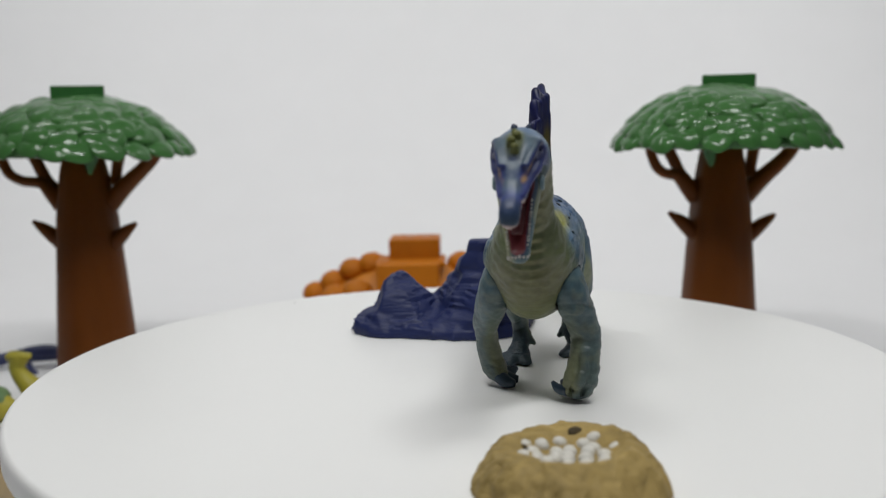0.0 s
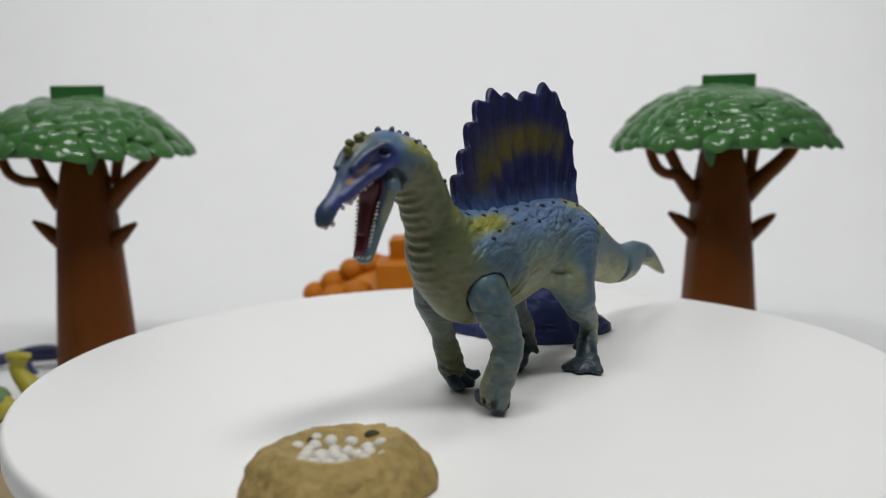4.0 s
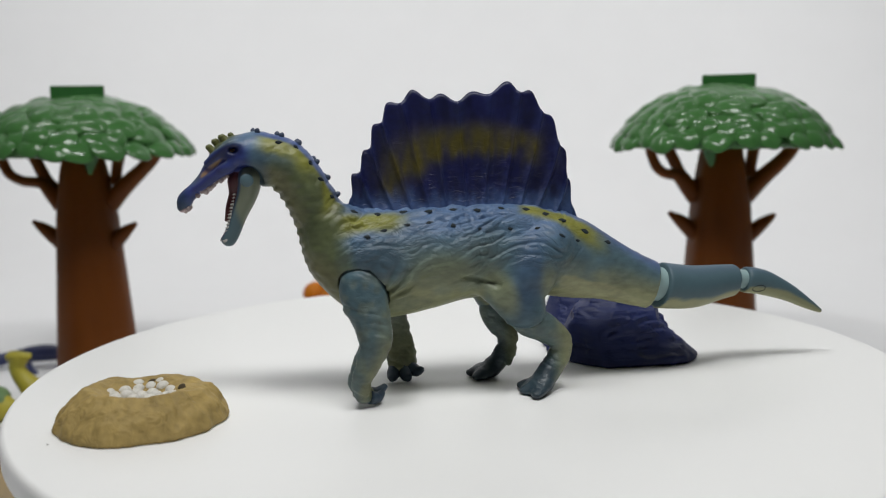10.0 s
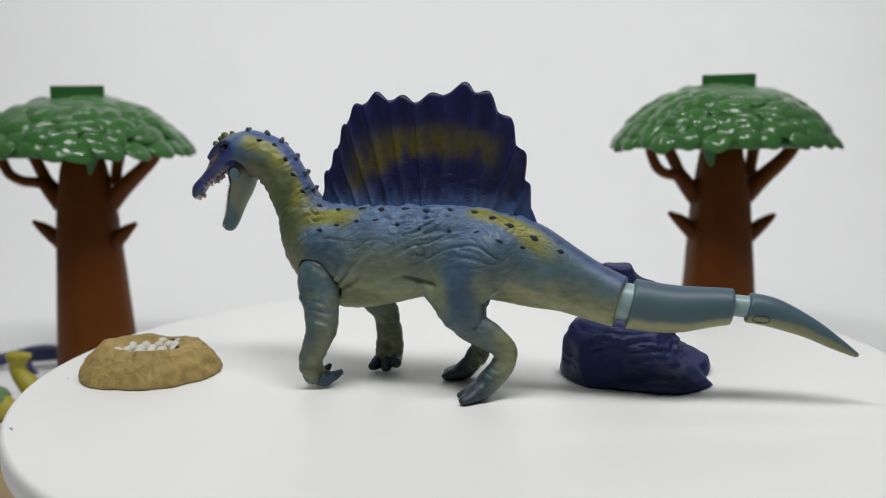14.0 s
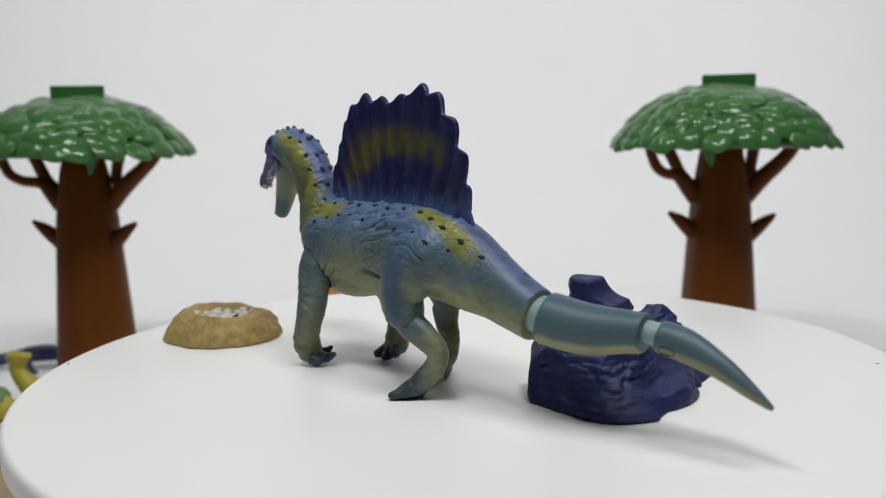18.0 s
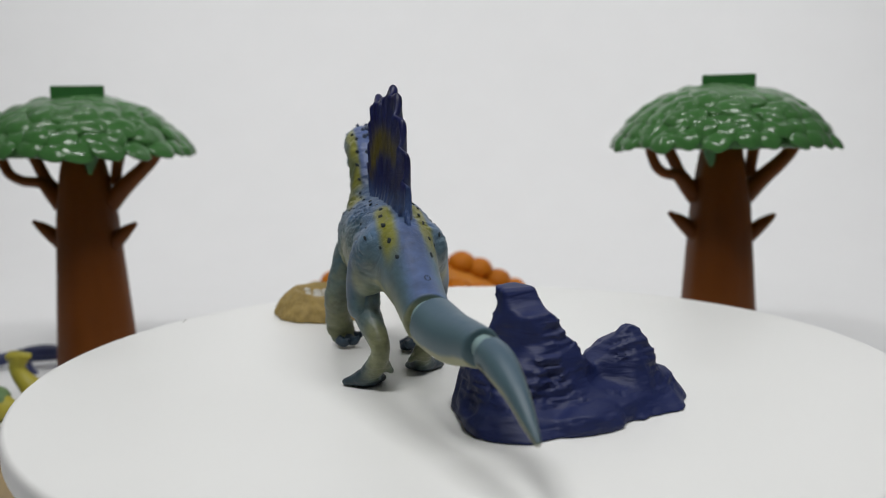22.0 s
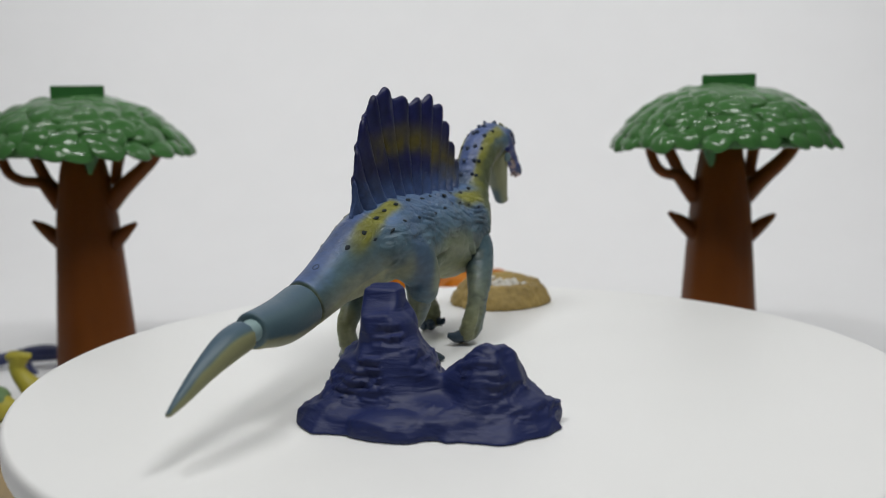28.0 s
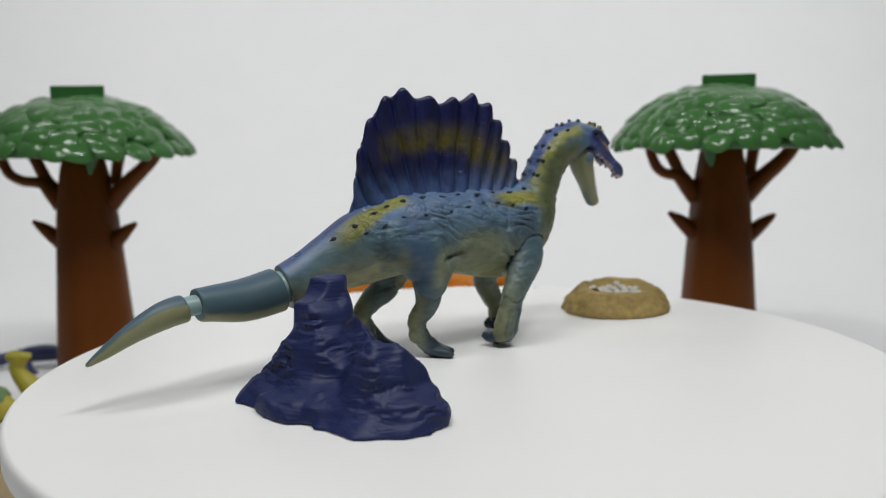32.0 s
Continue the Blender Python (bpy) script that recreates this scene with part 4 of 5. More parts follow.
    for s in (1, -1):
        eye = part("eye", lathe([(0, -0.6 * MM), (0.55 * MM, -0.3 * MM), (0.62 * MM, 0.1 * MM), (0.4 * MM, 0.35 * MM), (0, 0.42 * MM)], 16), EYE_PAINT, d, "amber painted eye")
        eye.matrix_basis = Matrix.Translation(((s * 4.7 - 0.55) * MM, -66.0 * MM, 66.0 * MM)) @ Matrix.Rotation(s * math.pi / 2, 4, "Y") @ Matrix.Diagonal((0.6, 0.95, 0.6, 1))
        part("pupil", lathe([(0, 0.32 * MM), (0.36 * MM, 0.34 * MM), (0.3 * MM, 0.46 * MM), (0, 0.5 * MM)], 12), PUPIL, eye)


SMOOTH_JAW = material("slate_blue_plastic", lin(86, 110, 118), 0.4, var=0.06, bump=0.1)
DINO = dinosaur()

# ======================= rock and nest on the turntable =======================
ROCK_AT = Matrix.Translation((-0.008, 0.05, 0))


def crag(c, at, sides, top, lean=0.8):
    """A steep mass with flat sides: for each direction in degrees, its (height, reach) steps."""
    X, Y, Z = np.meshgrid(*c.axes, indexing="ij", sparse=True)
    g = Z - top + 0 * X + 0 * Y
    for a, steps in sides.items():
        zs, rs = zip(*sorted(steps))
        d = (X - at[0]) * math.cos(radians(a)) + (Y - at[1]) * math.sin(radians(a)) - np.interp(Z, zs, rs)
        g = np.maximum(g, lean * d)
    return g


def rock():
    c = Clay((-38, -27, -1), (38, 27, 35), 0.5)
    X, Y, Z = c.grid()
    # the spreading foot, a low plinth with a wavy outline
    foot = {-130: 23.0, -108: 21.5, -90: 22.0, -57: 27.0, -32: 30.0, -13: 30.0, 3: 32.2, 17: 32.8, 27: 30.2, 37: 25.6, 50: 22.2, 59: 22.4, 80: 20.4, 95: 18.6, 108: 16.0, 125: 16.5, 147: 20.0, 162: 24.2, 180: 29.6, 190: 32.6, 198: 33.0, 208: 30.0}
    th = np.degrees(np.arctan2(Y, X))
    th = np.where(th < -140, th + 360, th)
    ang = sorted(foot)
    R = np.interp(th, [ang[-1] - 360] + ang + [ang[0] + 360], [foot[ang[-1]]] + [foot[a] for a in ang] + [foot[ang[0]]])
    q = np.hypot(X, Y) / R
    skirt = np.hypot(X, Y) - R + 0.35 * np.abs(Z - 1.2) + 0.5 * lump(X / 5 + 3, Y / 5 + 3, Z / 3 + 3)
    roof = Z - (3.4 + 1.0 * lump(X / 7 + 60, Y / 7 + 60, Z * 0) + 7.5 * np.clip(1 - q, 0, 1) ** 0.9)
    c.f = np.maximum(0.85 * skirt, 0.85 * roof)
    tall_front = {
        -90: [(0, 16.8), (6, 16.7), (11, 16.2), (16, 13.7), (17.5, 9.0), (24, 7.2), (31, 6.4)],
        -57: [(0, 16.6), (14.5, 16.5), (16.5, 12.0), (19, 9.2), (25, 7.0), (31, 6.2)],
        -38: [(0, 18.6), (9.6, 17.2), (15, 13.2), (18, 9.6), (24.5, 7.3), (31, 7.7)],
        -7: [(0, 17.5), (5, 15.3), (10.6, 14.2), (16, 12), (20.5, 9.1), (26, 7.2), (31, 6.8)],
        27: [(0, 24), (4.2, 21), (5.3, 17.7), (11.6, 14.6), (14.6, 12.6), (16.5, 8.6), (18.4, 7.3), (23, 7), (26, 6.3), (31, 5.4)],
        60: [(0, 26), (4.3, 22.3), (7, 18.4), (9.6, 17), (12.7, 13.7), (17, 12.6), (19, 9.3), (27.7, 9.1), (31, 8.6)],
    }
    tall_back = {
        98: [(0, 23), (6, 17), (12, 14.2), (17, 12.6), (20, 10.6), (27.7, 9.8), (31, 9.3)],
        136: [(0, 22), (12, 17), (20.4, 13.4), (22.6, 9.9), (28.2, 9.2), (31, 8)],
        169: [(0, 24), (12, 17), (14.6, 13.7), (18.6, 11.9), (20, 8.4), (24.4, 7.6), (26, 5.6), (31, 4.0)],
        204: [(0, 22), (9, 13.8), (15, 10.4), (18.6, 7.6), (24, 5.6), (31, 5.2)],
        237: [(0, 20), (9, 13.6), (14.4, 11.0), (20.2, 7.8), (21.4, 5.4), (25.5, 4.4), (31, 3.6)],
    }
    short_front = {
        -90: [(0, 17), (7, 13), (13, 9.5), (17, 5.5), (19, 4.2)],
        -47: [(0, 20), (10, 13), (15.4, 8), (17.5, 4.0), (19.4, 2.4)],
        -14: [(0, 26), (10, 16), (14.7, 11.3), (17.5, 6.4), (19.4, 3.8)],
        20: [(0, 26), (10, 15), (13.8, 10.3), (18.5, 6.2), (19.4, 3.8)],
        62: [(0, 18), (6, 11), (11, 8.6), (15, 7.4), (19.4, 4.2)],
    }
    short_back = {
        100: [(0, 15), (5, 9.6), (10, 7.2), (16.2, 6.0), (17.4, 4.4), (19.4, 3.4)],
        130: [(0, 14), (4.2, 11.4), (8.6, 8.4), (13.2, 6.9), (16.3, 6.6), (17.6, 3.2), (19.4, 2.6)],
        162: [(0, 15), (6.9, 11.0), (8.2, 6.6), (11.3, 5.4), (15.6, 3.9), (17.7, 2.6), (19.4, 1.6)],
        197: [(0, 16), (6.6, 12.6), (8.8, 7.8), (13, 5.8), (17, 4.8), (19.4, 3.8)],
        232: [(0, 15), (4, 14), (9, 13.1), (12.7, 11.0), (14.8, 7.8), (18.4, 5.2), (19.4, 3.2)],
    }
    tall = {**tall_front, **tall_back}
    c.add(crag(c, (12, -5), {a: [(z, r + (1.0 if a in (27, 60, 204, 237) else -0.7) * min(max((z - 19) / 6, 0), 1)) for z, r in steps] for a, steps in tall.items()}, 31.7), 0.8)
    c.add(crag(c, (-17, -1), {**short_front, **short_back}, 19.4), 0.8)
    # smooth dish in the head of the tall peak with a low lip before it, a notch in the short one
    c.cut(c.chain([(7, 2.6, 32.8, 6.0, 5.6, 5.6), (12, 3.4, 32.0, 6.0, 5.6, 5.6), (20, 3.2, 31.4, 6.0, 5.2, 5.6)]), 0.6)
    c.cut(c.plane((12, 6, 28.6), (0.0, 0.25, 1)) * 1.0 + np.clip(4.6 - Y, 0, 9) * 3, 0.3)
    c.cut(c.chain([(-22, 3.4, 20.0, 4.4, 2.4, 2.4), (-14, 3.8, 20.0, 4.4, 2.4, 2.2)]), 0.4)
    # worn edges
    for k in range(2):
        for ax in range(3):
            c.f = 0.5 * c.f + 0.25 * (np.take(c.f, np.maximum(np.arange(c.f.shape[ax]) - 1, 0), ax) + np.take(c.f, np.minimum(np.arange(c.f.shape[ax]) + 1, c.f.shape[ax] - 1), ax))
    # shallow facets
    facet = np.abs(lump(X / 7 + 14, Y / 7 + 14, Z / 9 + 14)) - np.abs(lump(X / 8 + 44, Y / 8 + 44, Z / 6 + 44))
    calm = np.clip(np.sqrt((X - 15) ** 2 + (Y + 0.5) ** 2 + (Z - 29) ** 2) / 4 - 1.4, 0, 1)
    c.f += 1.0 * calm * facet + 0.15
    # strata: thin broken ledges
    zz = Z + 1.3 * lump(X / 9 + 70, Y / 9 + 70, Z / 30 + 70) + 0.10 * X
    step = zz / 2.2 + 0.5 * lump(X / 5 + 4, Y / 5 + 4, Z / 12 + 4)
    saw = step - np.floor(step)
    fine = zz / 0.95 + 0.4 * lump(X / 3 + 8, Y / 3 + 8, Z / 6 + 8)
    fine = fine - np.floor(fine)
    worn = np.clip(0.35 + 1.6 * lump(X / 5 + 33, Y / 5 + 33, Z / 5 + 33), 0, 1)
    broad = zz / 5.4 + 0.8 * lump(X / 8 + 6, Y / 8 + 6, Z / 14 + 6)
    broad = broad - np.floor(broad)
    c.f -= 0.7 * calm * worn * (broad - 0.5) * np.clip((Z - 3) / 4, 0, 1) * np.clip((27 - Z) / 3, 0, 1)
    c.f -= calm * worn * np.where(X < -8, 0.75, 0.95) * (0.8 * (saw - 0.55) + 0.36 * (fine - 0.5)) * np.clip((Z - 1.5) / 3, 0.1, 1)
    c.cut(c.plane((0, 0, 0.05), (0, 0, -1)), 0.2)
    v, f = c.skin()
    ob = mesh_ob("rock", v * MM, f, ROCK, None)
    ob.matrix_basis = ROCK_AT
    return tagged(ob, "dark navy blue plastic rock with two craggy peaks", "rock")


THE_ROCK = rock()
NEST_AT = Matrix.Translation((0.0200, -0.0918, 0))


def nest():
    n = empty("nest", NEST_AT)
    tagged(n, "sand coloured plastic nest mound holding a clutch of white eggs", "nest")
    c = Clay((-24, -24, -1), (24, 24, 14), 0.5)
    X, Y, Z = c.grid()
    a = np.arctan2(Y, X)
    r = np.hypot(X, Y)
    rim = 19.9 - 0.6 * np.cos(2 * a) + 0.7 * lump(np.cos(a) * 2 + 9, np.sin(a) * 2 + 9, Z * 0 + 3)
    ribs = 1.0 * lump(np.cos(a) * 7 + 12, np.sin(a) * 7 + 12, Z / 9 + 5) + 0.9 * (np.abs(lump(np.cos(a) * 11 + 2, np.sin(a) * 11 + 2, Z / 5 + 2)) - 0.35) + 0.65 * lump(X / 2.4 + 9, Y / 2.4 + 9, Z / 2.4 + 9) + 0.25 * lump(X + 9, Y + 9, Z + 9)
    side = (r - (rim + 0.4 - 0.22 * Z - 0.056 * Z * Z) - ribs * np.clip(Z / 4, 0.35, 1)) * 0.82
    top = Z - (8.9 + 0.09 * X - 0.03 * Y + 0.7 * lump(np.cos(a) * 2.2 + 20, np.sin(a) * 2.2 + 20, Z * 0) + 0.3 * lump(X / 1.6 + 3, Y / 1.6 + 3, Z * 0 + 8))
    bowl = (np.sqrt((X / 12.2) ** 2 + (Y / 11.2) ** 2 + ((Z - 11.8) / 6.2) ** 2) - 1) * 7
    c.f = np.maximum(side, top)
    c.cut(bowl, 1.6)
    c.cut(c.plane((0, 0, 0.05), (0, 0, -1)), 0.2)
    v, f = c.skin()
    mesh_ob("mound", v * MM, f, NEST, n)
    bm = bmesh.new()
    bmesh.ops.create_uvsphere(bm, u_segments=14, v_segments=9, radius=1)
    me = bpy.data.meshes.new("egg")
    bm.to_mesh(me)
    bm.free()
    me.polygons.foreach_set("use_smooth", [True] * len(me.polygons))
    me.materials.append(EGG)
    rnd = random.Random(4)
    spots = [(0, 0)] + [(3.0 * math.cos(a + 0.3), 3.0 * math.sin(a + 0.3)) for a in np.arange(6) * math.pi / 3] + [(5.9 * math.cos(a), 5.6 * math.sin(a)) for a in np.arange(11) * math.pi / 5.5] + [(8.4 * math.cos(a), 7.6 * math.sin(a)) for a in (0.3, 0.9, 2.6, 3.3, 4.4, 5.3)]
    for k, (x, y) in enumerate(spots):
        x, y = x + rnd.uniform(-0.5, 0.5), y + rnd.uniform(-0.5, 0.5)
        z = 5.8 + 0.017 * (x * x + y * y) + rnd.uniform(-0.3, 0.5)
        m = pose((1.17 * x - 0.3) * MM, (1.17 * y + 0.2) * MM, (z + 0.1) * MM, rnd.uniform(-40, 40), rnd.uniform(-40, 40), rnd.uniform(0, 360))
        shared("egg", me, m @ Matrix.Diagonal((1.75 * MM, 1.5 * MM, 1.35 * MM, 1)), n)
    # solid dark lumps stand in for the shade of hollows under the rim
    for x, y, z, rz, ln in ((2.0, 9.4, 8.0, 20, 1.6), (-8.6, 2.6, 7.0, 100, 1.3)):
        part("hollow", lathe([(0, -0.6 * MM), (0.9 * MM, -0.5 * MM), (1.1 * MM, 0), (0.8 * MM, 0.5 * MM), (0, 0.6 * MM)], 14), HOLLOW_SHADE, n, "dark brown lump put in for the shade under the rim").matrix_basis = pose(x * MM, y * MM, z * MM, 50, 0, rz) @ Matrix.Diagonal((ln, 1.1, 0.7, 1))
    return n


THE_NEST = nest()

# ======================= trees behind =======================


def lobe_mesh(name, mat):
    """A flat-topped leaf clump with a rounded lip, longest down the slope."""
    prof = [(0, 0.40)] + [(q, 0.40 * (1 - q**2.3) + 0.06 * q) for q in (0.25, 0.45, 0.62, 0.76, 0.87, 0.95)] + [(1.0, 0.02), (0.96, -0.10), (0, -0.14)]
    bm = lathe(prof, 18, lambda a, z: 1 + 0.05 * math.sin(3 * a + 0.5) + 0.04 * math.sin(5 * a))
    me = bpy.data.meshes.new(name)
    bm.to_mesh(me)
    bm.free()
    me.polygons.foreach_set("use_smooth", [True] * len(me.polygons))
    me.materials.append(mat)
    return me


def ball_mesh(name, mat):
    bm = bmesh.new()
    bmesh.ops.create_uvsphere(bm, u_segments=18, v_segments=11, radius=1)
    me = bpy.data.meshes.new(name)
    bm.to_mesh(me)
    bm.free()
    me.polygons.foreach_set("use_smooth", [True] * len(me.polygons))
    me.materials.append(mat)
    return me


def canopy_height(r, top, drop, radius):
    """The dome's fall from its crown to its rim."""
    q = min(r / radius, 1.0)
    return top - drop * (0.05 * q + 0.95 * q**3.2) + 0.0015 * max(0, 1 - (q / 0.36) ** 2)


def toy_tree(name, x, y, ground, crown_z, rim_z, radius, turn, seed, reach, label):
    t = empty(name, Matrix.Translation((x, y, ground)))
    tagged(t, label, "toy tree", "toy trees behind the turntable")
    g = ground
    top, drop = crown_z - g, crown_z - rim_z
    rz = rim_z - g
    # trunk, a flaring post
    h = rz + 0.006
    w = lambda a, z: 1 + 0.03 * math.sin(3 * a + 1) + 0.015 * math.sin(7 * a)
    prof = [(0, 0), (0.0202, 0), (0.0193, 0.004), (0.0180, 0.02), (0.0170, 0.035), (0.0156, 0.055), (0.0139, h * 0.68), (0.0112, h * 0.84), (0.0076, h), (0, h)]
    part("trunk", lathe(prof, 40, w), BARK, t, "smooth brown moulded trunk")
    # forked limbs under the crown
    up = h - 0.1130
    for pts in (
        [(9, 1, 79, 5.0), (18.5, 1, 88.9, 4.2), (27.4, 1, 96.8, 3.5), (33, 2, 103, 3.3), (36, 2, 110, 3.3)],
        [(14.0, 2, 90, 3.0), (14.6, 3, 96, 2.6), (16.5, 4, 106, 3.0), (17.5, 4, 111, 3.0)],
        [(-11, 0, 81.5, 4.8), (-16, 0, 87.5, 3.9), (-20.5, 0, 91.6, 2.8), (-20.5 - 5.5 * reach, 0, 92.8, 2.4), (-20.5 - 9.5 * reach, 0, 96.2, 2.4), (-20.5 - 11.8 * reach, 1, 103, 2.4), (-20.5 - 12.9 * reach, 1, 111, 2.6)],
        [(-14.5, 2, 86.5, 3.8), (-18.6, 2, 92.5, 3.0), (-21.6, 2, 99, 2.8), (-25.6, 3, 107, 2.9), (-27, 3, 112, 2.9)],
    ):
        part("limb", tube([(a * MM, b * MM, c * MM + up, r * MM) for a, b, c, r in pts], 14), BARK, t)
    for s, zz in ((1, h * 0.62), (-1, h * 0.635)):
        part("branch_stub", tube([(s * 0.012, -0.002, zz - 0.006, 0.0042), (s * 0.019, -0.003, zz, 0.0030), (s * 0.0245, -0.003, zz + 0.004, 0.0010)], 12), BARK, t)
    lean = math.copysign(0.0075, turn)
    crown = part("crown", lathe([(0, top - 0.002)] + [(radius * 0.96 * q, canopy_height(radius * q, top, drop, radius) - 0.0012) for q in np.linspace(0.1, 1, 12)] + [(radius * 0.9, rz - 0.002), (radius * 0.5, rz - 0.001), (0, rz - 0.001)], 72, lambda a, z: 1 + 0.02 * math.sin(17 * a)), LEAF, t, "domed green crown of overlapping leaf clumps")
    me = lobe_mesh("leaf_clump", LEAF)
    rnd = random.Random(seed)
    for ring, (q, n, size) in enumerate(((0.96, 27, 0.0058), (0.88, 26, 0.0062), (0.79, 24, 0.0063), (0.69, 21, 0.0064), (0.58, 18, 0.0064), (0.47, 15, 0.0064), (0.36, 12, 0.0062), (0.25, 8, 0.0060), (0.14, 5, 0.0058))):
        for i in range(n):
            a = 2 * math.pi * (i + 0.5 * (ring % 2) + rnd.uniform(-0.2, 0.2)) / n
            r = radius * (q + rnd.uniform(-0.02, 0.02))
            z0 = canopy_height(r, top, drop, radius)
            slope = math.atan2(canopy_height(r - 0.002, top, drop, radius) - canopy_height(r + 0.002, top, drop, radius), 0.004)
            m = Matrix.Translation((r * math.cos(a), r * math.sin(a), z0 - 0.0018)) @ Matrix.Rotation(a + rnd.uniform(-0.25, 0.25), 4, "Z") @ Matrix.Rotation(slope * 0.92 + rnd.uniform(-0.18, 0.20), 4, "Y")
            k = size * rnd.uniform(0.85, 1.15)
            shared("leaf_clump", me, m @ Matrix.Diagonal((k, k * rnd.uniform(0.95, 1.3), k * rnd.uniform(0.65, 1.2), 1)), crown)
    part("socket_block", box(0.0232, 0.018, 0.0062, 0.0005), LEAF_DARK, t, "square green socket on top", smooth=False).matrix_basis = Matrix.Translation((0.0026 if turn < 0 else 0, 0, top + 0.0022)) @ Matrix.Rotation(turn, 4, "Z")
    part("leaf_drop", tube([(lean, -0.007, rz + 0.002, 0.0044), (lean, -0.0090, rz - 0.005, 0.0030), (lean * 0.9, -0.0090, rz - 0.011, 0.0010)], 12), LEAF_DARK, t, "leaf hanging at the trunk's top")
    return t


toy_tree("toy_tree", 0.1189, 0.164, FLOOR, 0.0838, 0.0590, 0.0490, -0.27, 3, 1.0, "toy tree with a glossy green domed crown and a brown trunk")
toy_tree("toy_tree", -0.1797, 0.164, FLOOR, 0.0852, 0.0612, 0.0494, 0.40, 8, 1.55, "glossy green domed toy tree with brown trunk beside small toys")


def orange_bush():
    b = empty("toy_bush", Matrix.Translation((-0.0285, 0.235, FLOOR)))
    tagged(b, "orange plastic toy bush of round lobes with a square socket", "toy bush")
    # the mound's paler orange carries the light on its top surface
    core = part("mound", lathe([(0, 0.047)] + [(0.055 * q, 0.047 - 0.021 * q**1.5) for q in np.linspace(0.15, 1, 10)] + [(0.055, 0.0), (0, 0)], 56), ORANGE_LIT, b, "orange mound with its lit top put into a paler colour")
    core.matrix_basis = Matrix.Diagonal((1, 0.55, 1, 1))
    me = ball_mesh("leaf_lobe", ORANGE)
    for y, rows in (
        (0.004, ((-24, 43.2, 6.6), (-35, 40.2, 6.4), (-45.5, 33.4, 6.6), (-56, 27.4, 6.2), (25.6, 42.6, 6.8), (35.5, 39.2, 6.4), (45.6, 32.8, 6.4), (55, 28.4, 5.4))),
        (-0.018, ((-42.5, 29.4, 6.4), (-30.0, 31.0, 7.2), (23.6, 31.4, 6.8), (35, 29.6, 6.2), (46, 24.0, 6.0), (-53, 22.0, 6.2))),
        (-0.028, ((-36, 20, 7.0), (-22, 22, 7.2), (16, 22, 7.0), (30, 20, 7.0))),
    ):
        for x, z, r in rows:
            shared("leaf_lobe", me, Matrix.Translation((x * MM, y, z * MM)) @ Matrix.Diagonal((r * 1.2 * MM, r * 1.4 * MM, r * 1.04 * MM, 1)), b)
    part("socket_block", box(0.0275, 0.022, 0.0125, 0.001), ORANGE, b, "square orange socket", smooth=False).matrix_basis = Matrix.Translation((0.0005, 0, 0.0525))
    part("front_block", box(0.0330, 0.02, 0.018, 0.001), ORANGE, b, smooth=False).matrix_basis = Matrix.Translation((-0.0024, -0.018, 0.0388))
    part("socket_rim", box(0.0370, 0.026, 0.0030, 0.001), ORANGE, b, smooth=False).matrix_basis = Matrix.Translation((-0.0012, -0.010, 0.0468))
    return b


orange_bush()

# ======================= small toys beside the turntable =======================


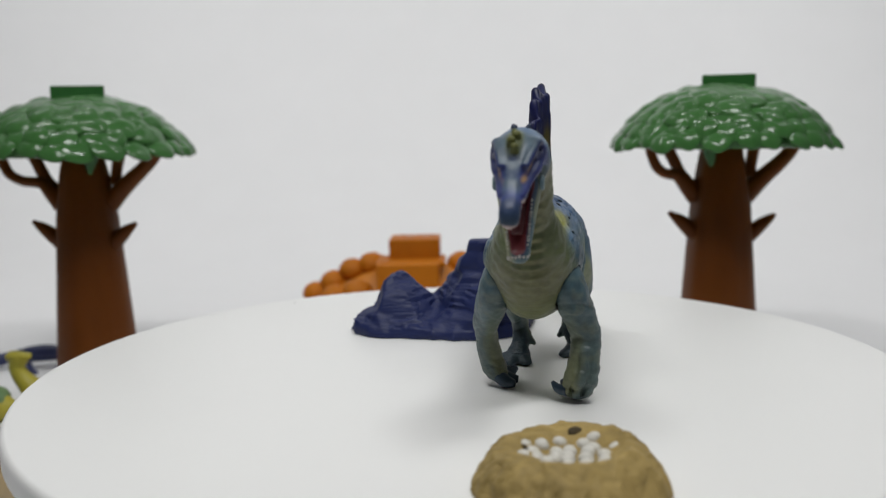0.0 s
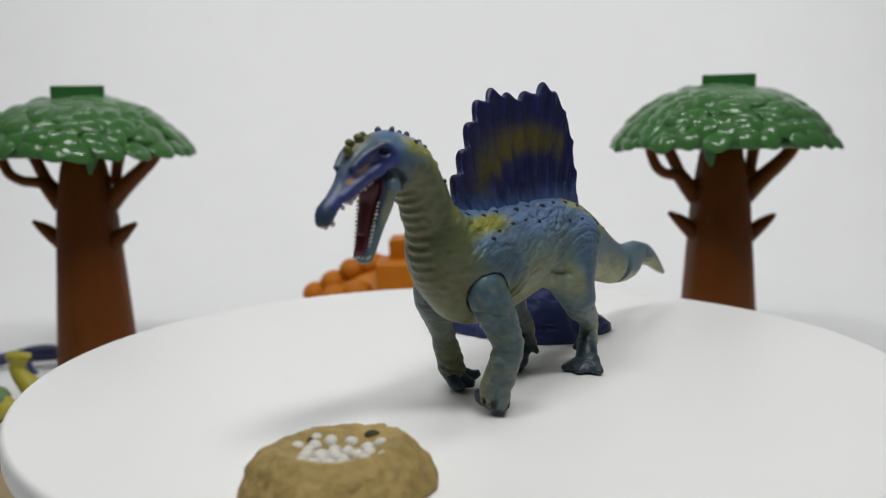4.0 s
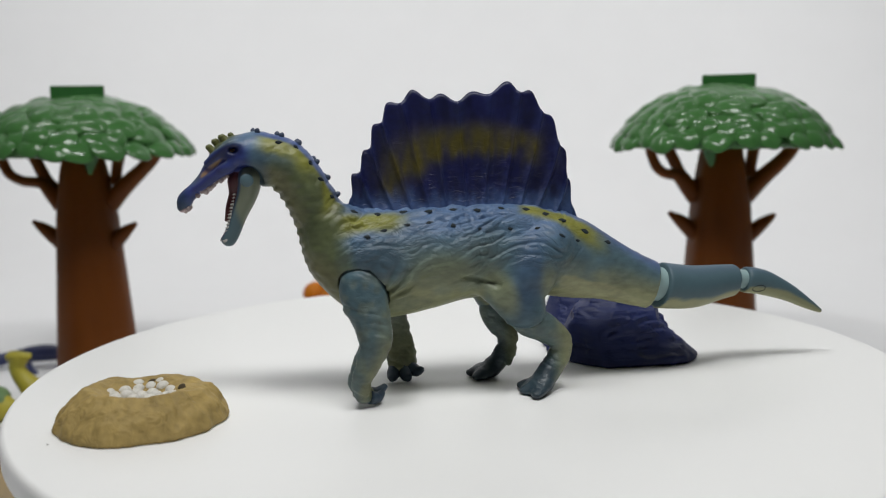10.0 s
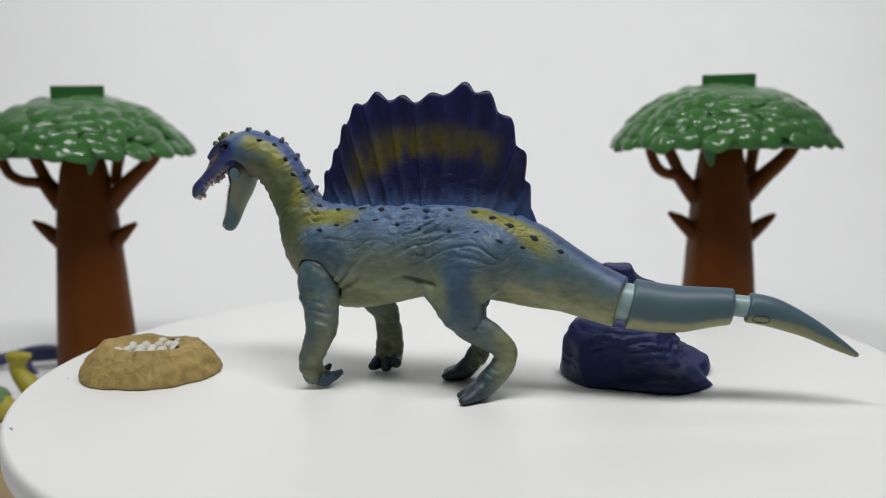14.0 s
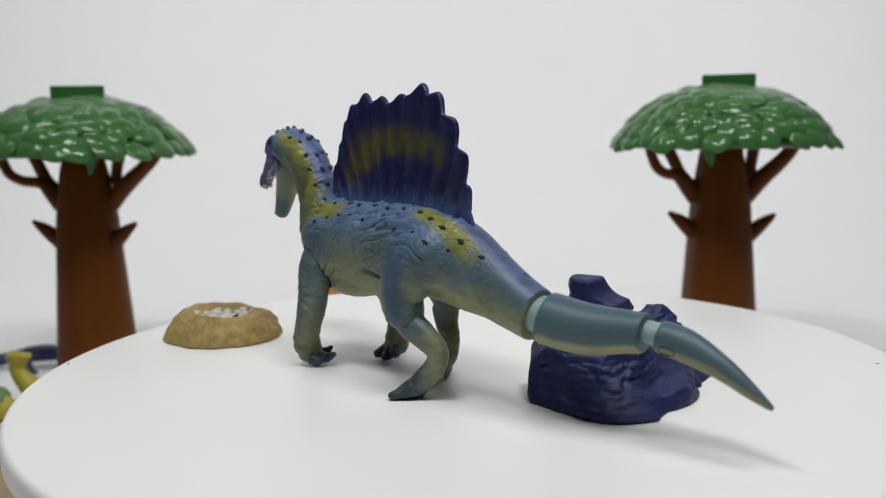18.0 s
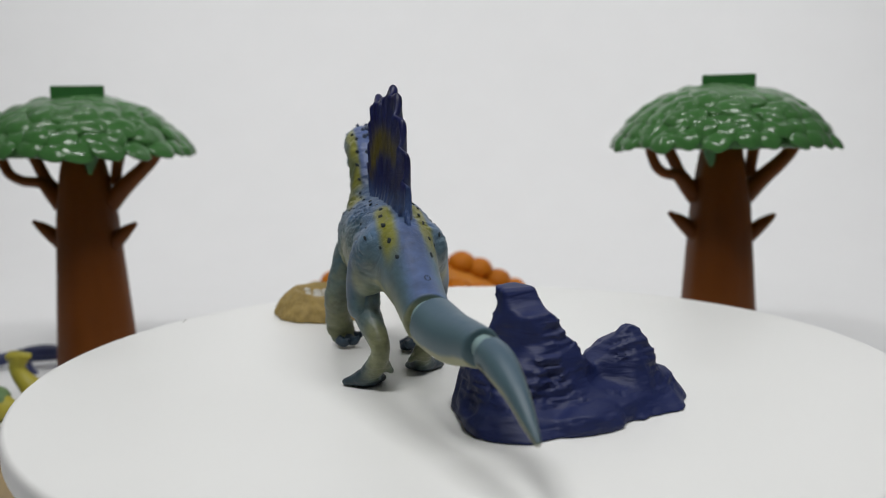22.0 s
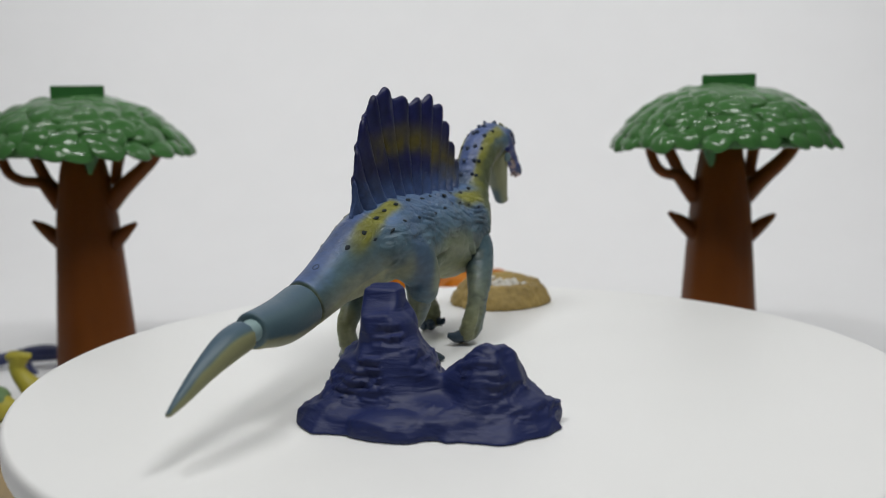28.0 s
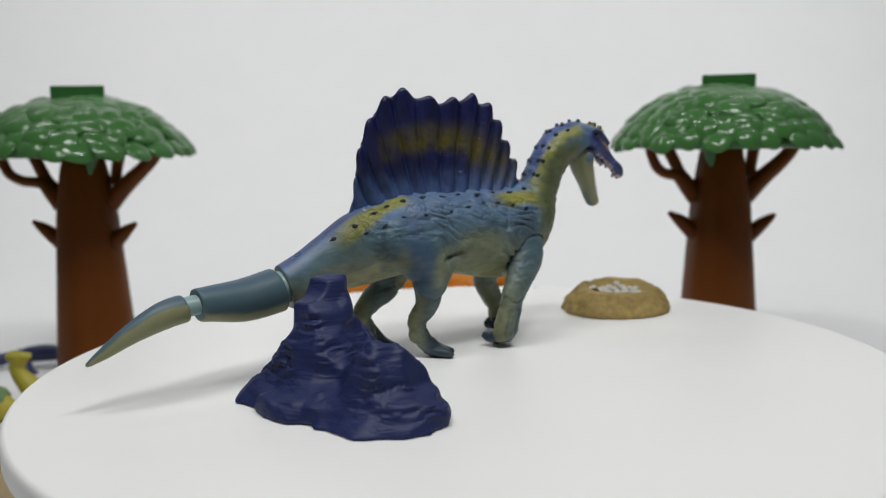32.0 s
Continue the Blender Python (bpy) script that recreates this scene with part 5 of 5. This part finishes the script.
def side_toys():
    d = empty("toy_dinosaur", Matrix.Translation((-0.1960, 0.120, FLOOR)))
    tagged(d, "yellow green toy with a thin upright neck on the floor", "toy dinosaur")
    part("neck", tube([(0.0150, -0.001, 0.0005, 0.0090), (0.0105, 0.0, 0.0050, 0.0072), (0.0042, 0.0, 0.0105, 0.0048), (0.0002, 0.0, 0.0155, 0.0037), (-0.0012, 0.0, 0.0195, 0.0034), (-0.0004, 0.0, 0.0232, 0.0042), (0.0002, 0.0, 0.0252, 0.0046)], 22), YELLOW, d)
    part("brow", tube([(-0.0042, -0.002, 0.0246, 0.0016), (0.0008, -0.0025, 0.0252, 0.0019), (0.0062, -0.002, 0.0250, 0.0013)], 14), YELLOW, d)
    s = part("toy_lizard", tube([(-0.040, 0.0, 0.0045, 0.0036), (-0.018, -0.003, 0.0052, 0.0038), (-0.008, 0.0, 0.0064, 0.0030), (0.004, 0.002, 0.0078, 0.0042), (0.014, 0.003, 0.0078, 0.0040), (0.021, 0.002, 0.0064, 0.0018), (0.029, 0.004, 0.0050, 0.0007)], 18), NAVY, None)
    s.matrix_basis = Matrix.Translation((-0.2280, 0.190, FLOOR - 0.0008))
    tagged(s, "long navy blue toy lizard lying on the white floor", "toy")
    part("foot", tube([(0.018, 0.003, 0.004, 0.0016), (0.022, -0.006, 0.0022, 0.0014), (0.026, -0.012, 0.0016, 0.0012)], 10), NAVY, s)
    part("foot", tube([(0.000, 0.002, 0.004, 0.0016), (0.006, -0.008, 0.0022, 0.0014), (0.011, -0.013, 0.0016, 0.0012)], 10), NAVY, s)
    t = empty("toy_turtle", Matrix.Translation((-0.2020, 0.105, FLOOR)))
    tagged(t, "yellow toy turtle with a green back on the floor", "toy")
    part("body", tube([(-0.018, 0, 0.005, 0.004), (-0.008, 0, 0.0064, 0.0062), (0.003, 0, 0.0064, 0.0062), (0.010, 0, 0.005, 0.003)], 20), YELLOW, t)
    part("shell", lathe([(0, 0.0155), (0.006, 0.0150), (0.010, 0.0126), (0.0115, 0.0100), (0.0108, 0.0090), (0, 0.0090)], 32), GREEN_TOY, t).matrix_basis = Matrix.Translation((-0.004, 0, 0))
    b = part("toy_log", tube([(-0.022, 0, 0.006, 0.0058), (0.0, 0.001, 0.0064, 0.0062), (0.0150, 0, 0.006, 0.0054)], 18), REDBROWN, None)
    b.matrix_basis = Matrix.Translation((-0.1815, 0.053, FLOOR))
    tagged(b, "red brown toy log lying on the floor", "toy")
    c = part("toy_mound", lathe([(0, 0.012), (0.008, 0.0115), (0.018, 0.008), (0.025, 0.003), (0.026, 0), (0, 0)], 32, lambda a, z: 1 + 0.06 * math.sin(5 * a) + 0.03 * math.sin(11 * a)), SANDY, None)
    c.matrix_basis = Matrix.Translation((-0.1620, 0.034, FLOOR))
    tagged(c, "sandy toy mound on the floor beside the turntable", "toy")


side_toys()

# ======================= what moves =======================


def turned(t):
    """The turntable's angle at t seconds: an even, slow turn, clockwise from above."""
    return radians(-228.957) * t / 32


def motions():
    times = [0.5 * i for i in range(65)]
    for ob, at in ((TABLE, Matrix()), (DINO, DINO_AT), (THE_ROCK, ROCK_AT), (THE_NEST, NEST_AT)):
        walk(ob, [(t, Matrix.Rotation(turned(t), 4, "Z") @ at) for t in times])


motions()
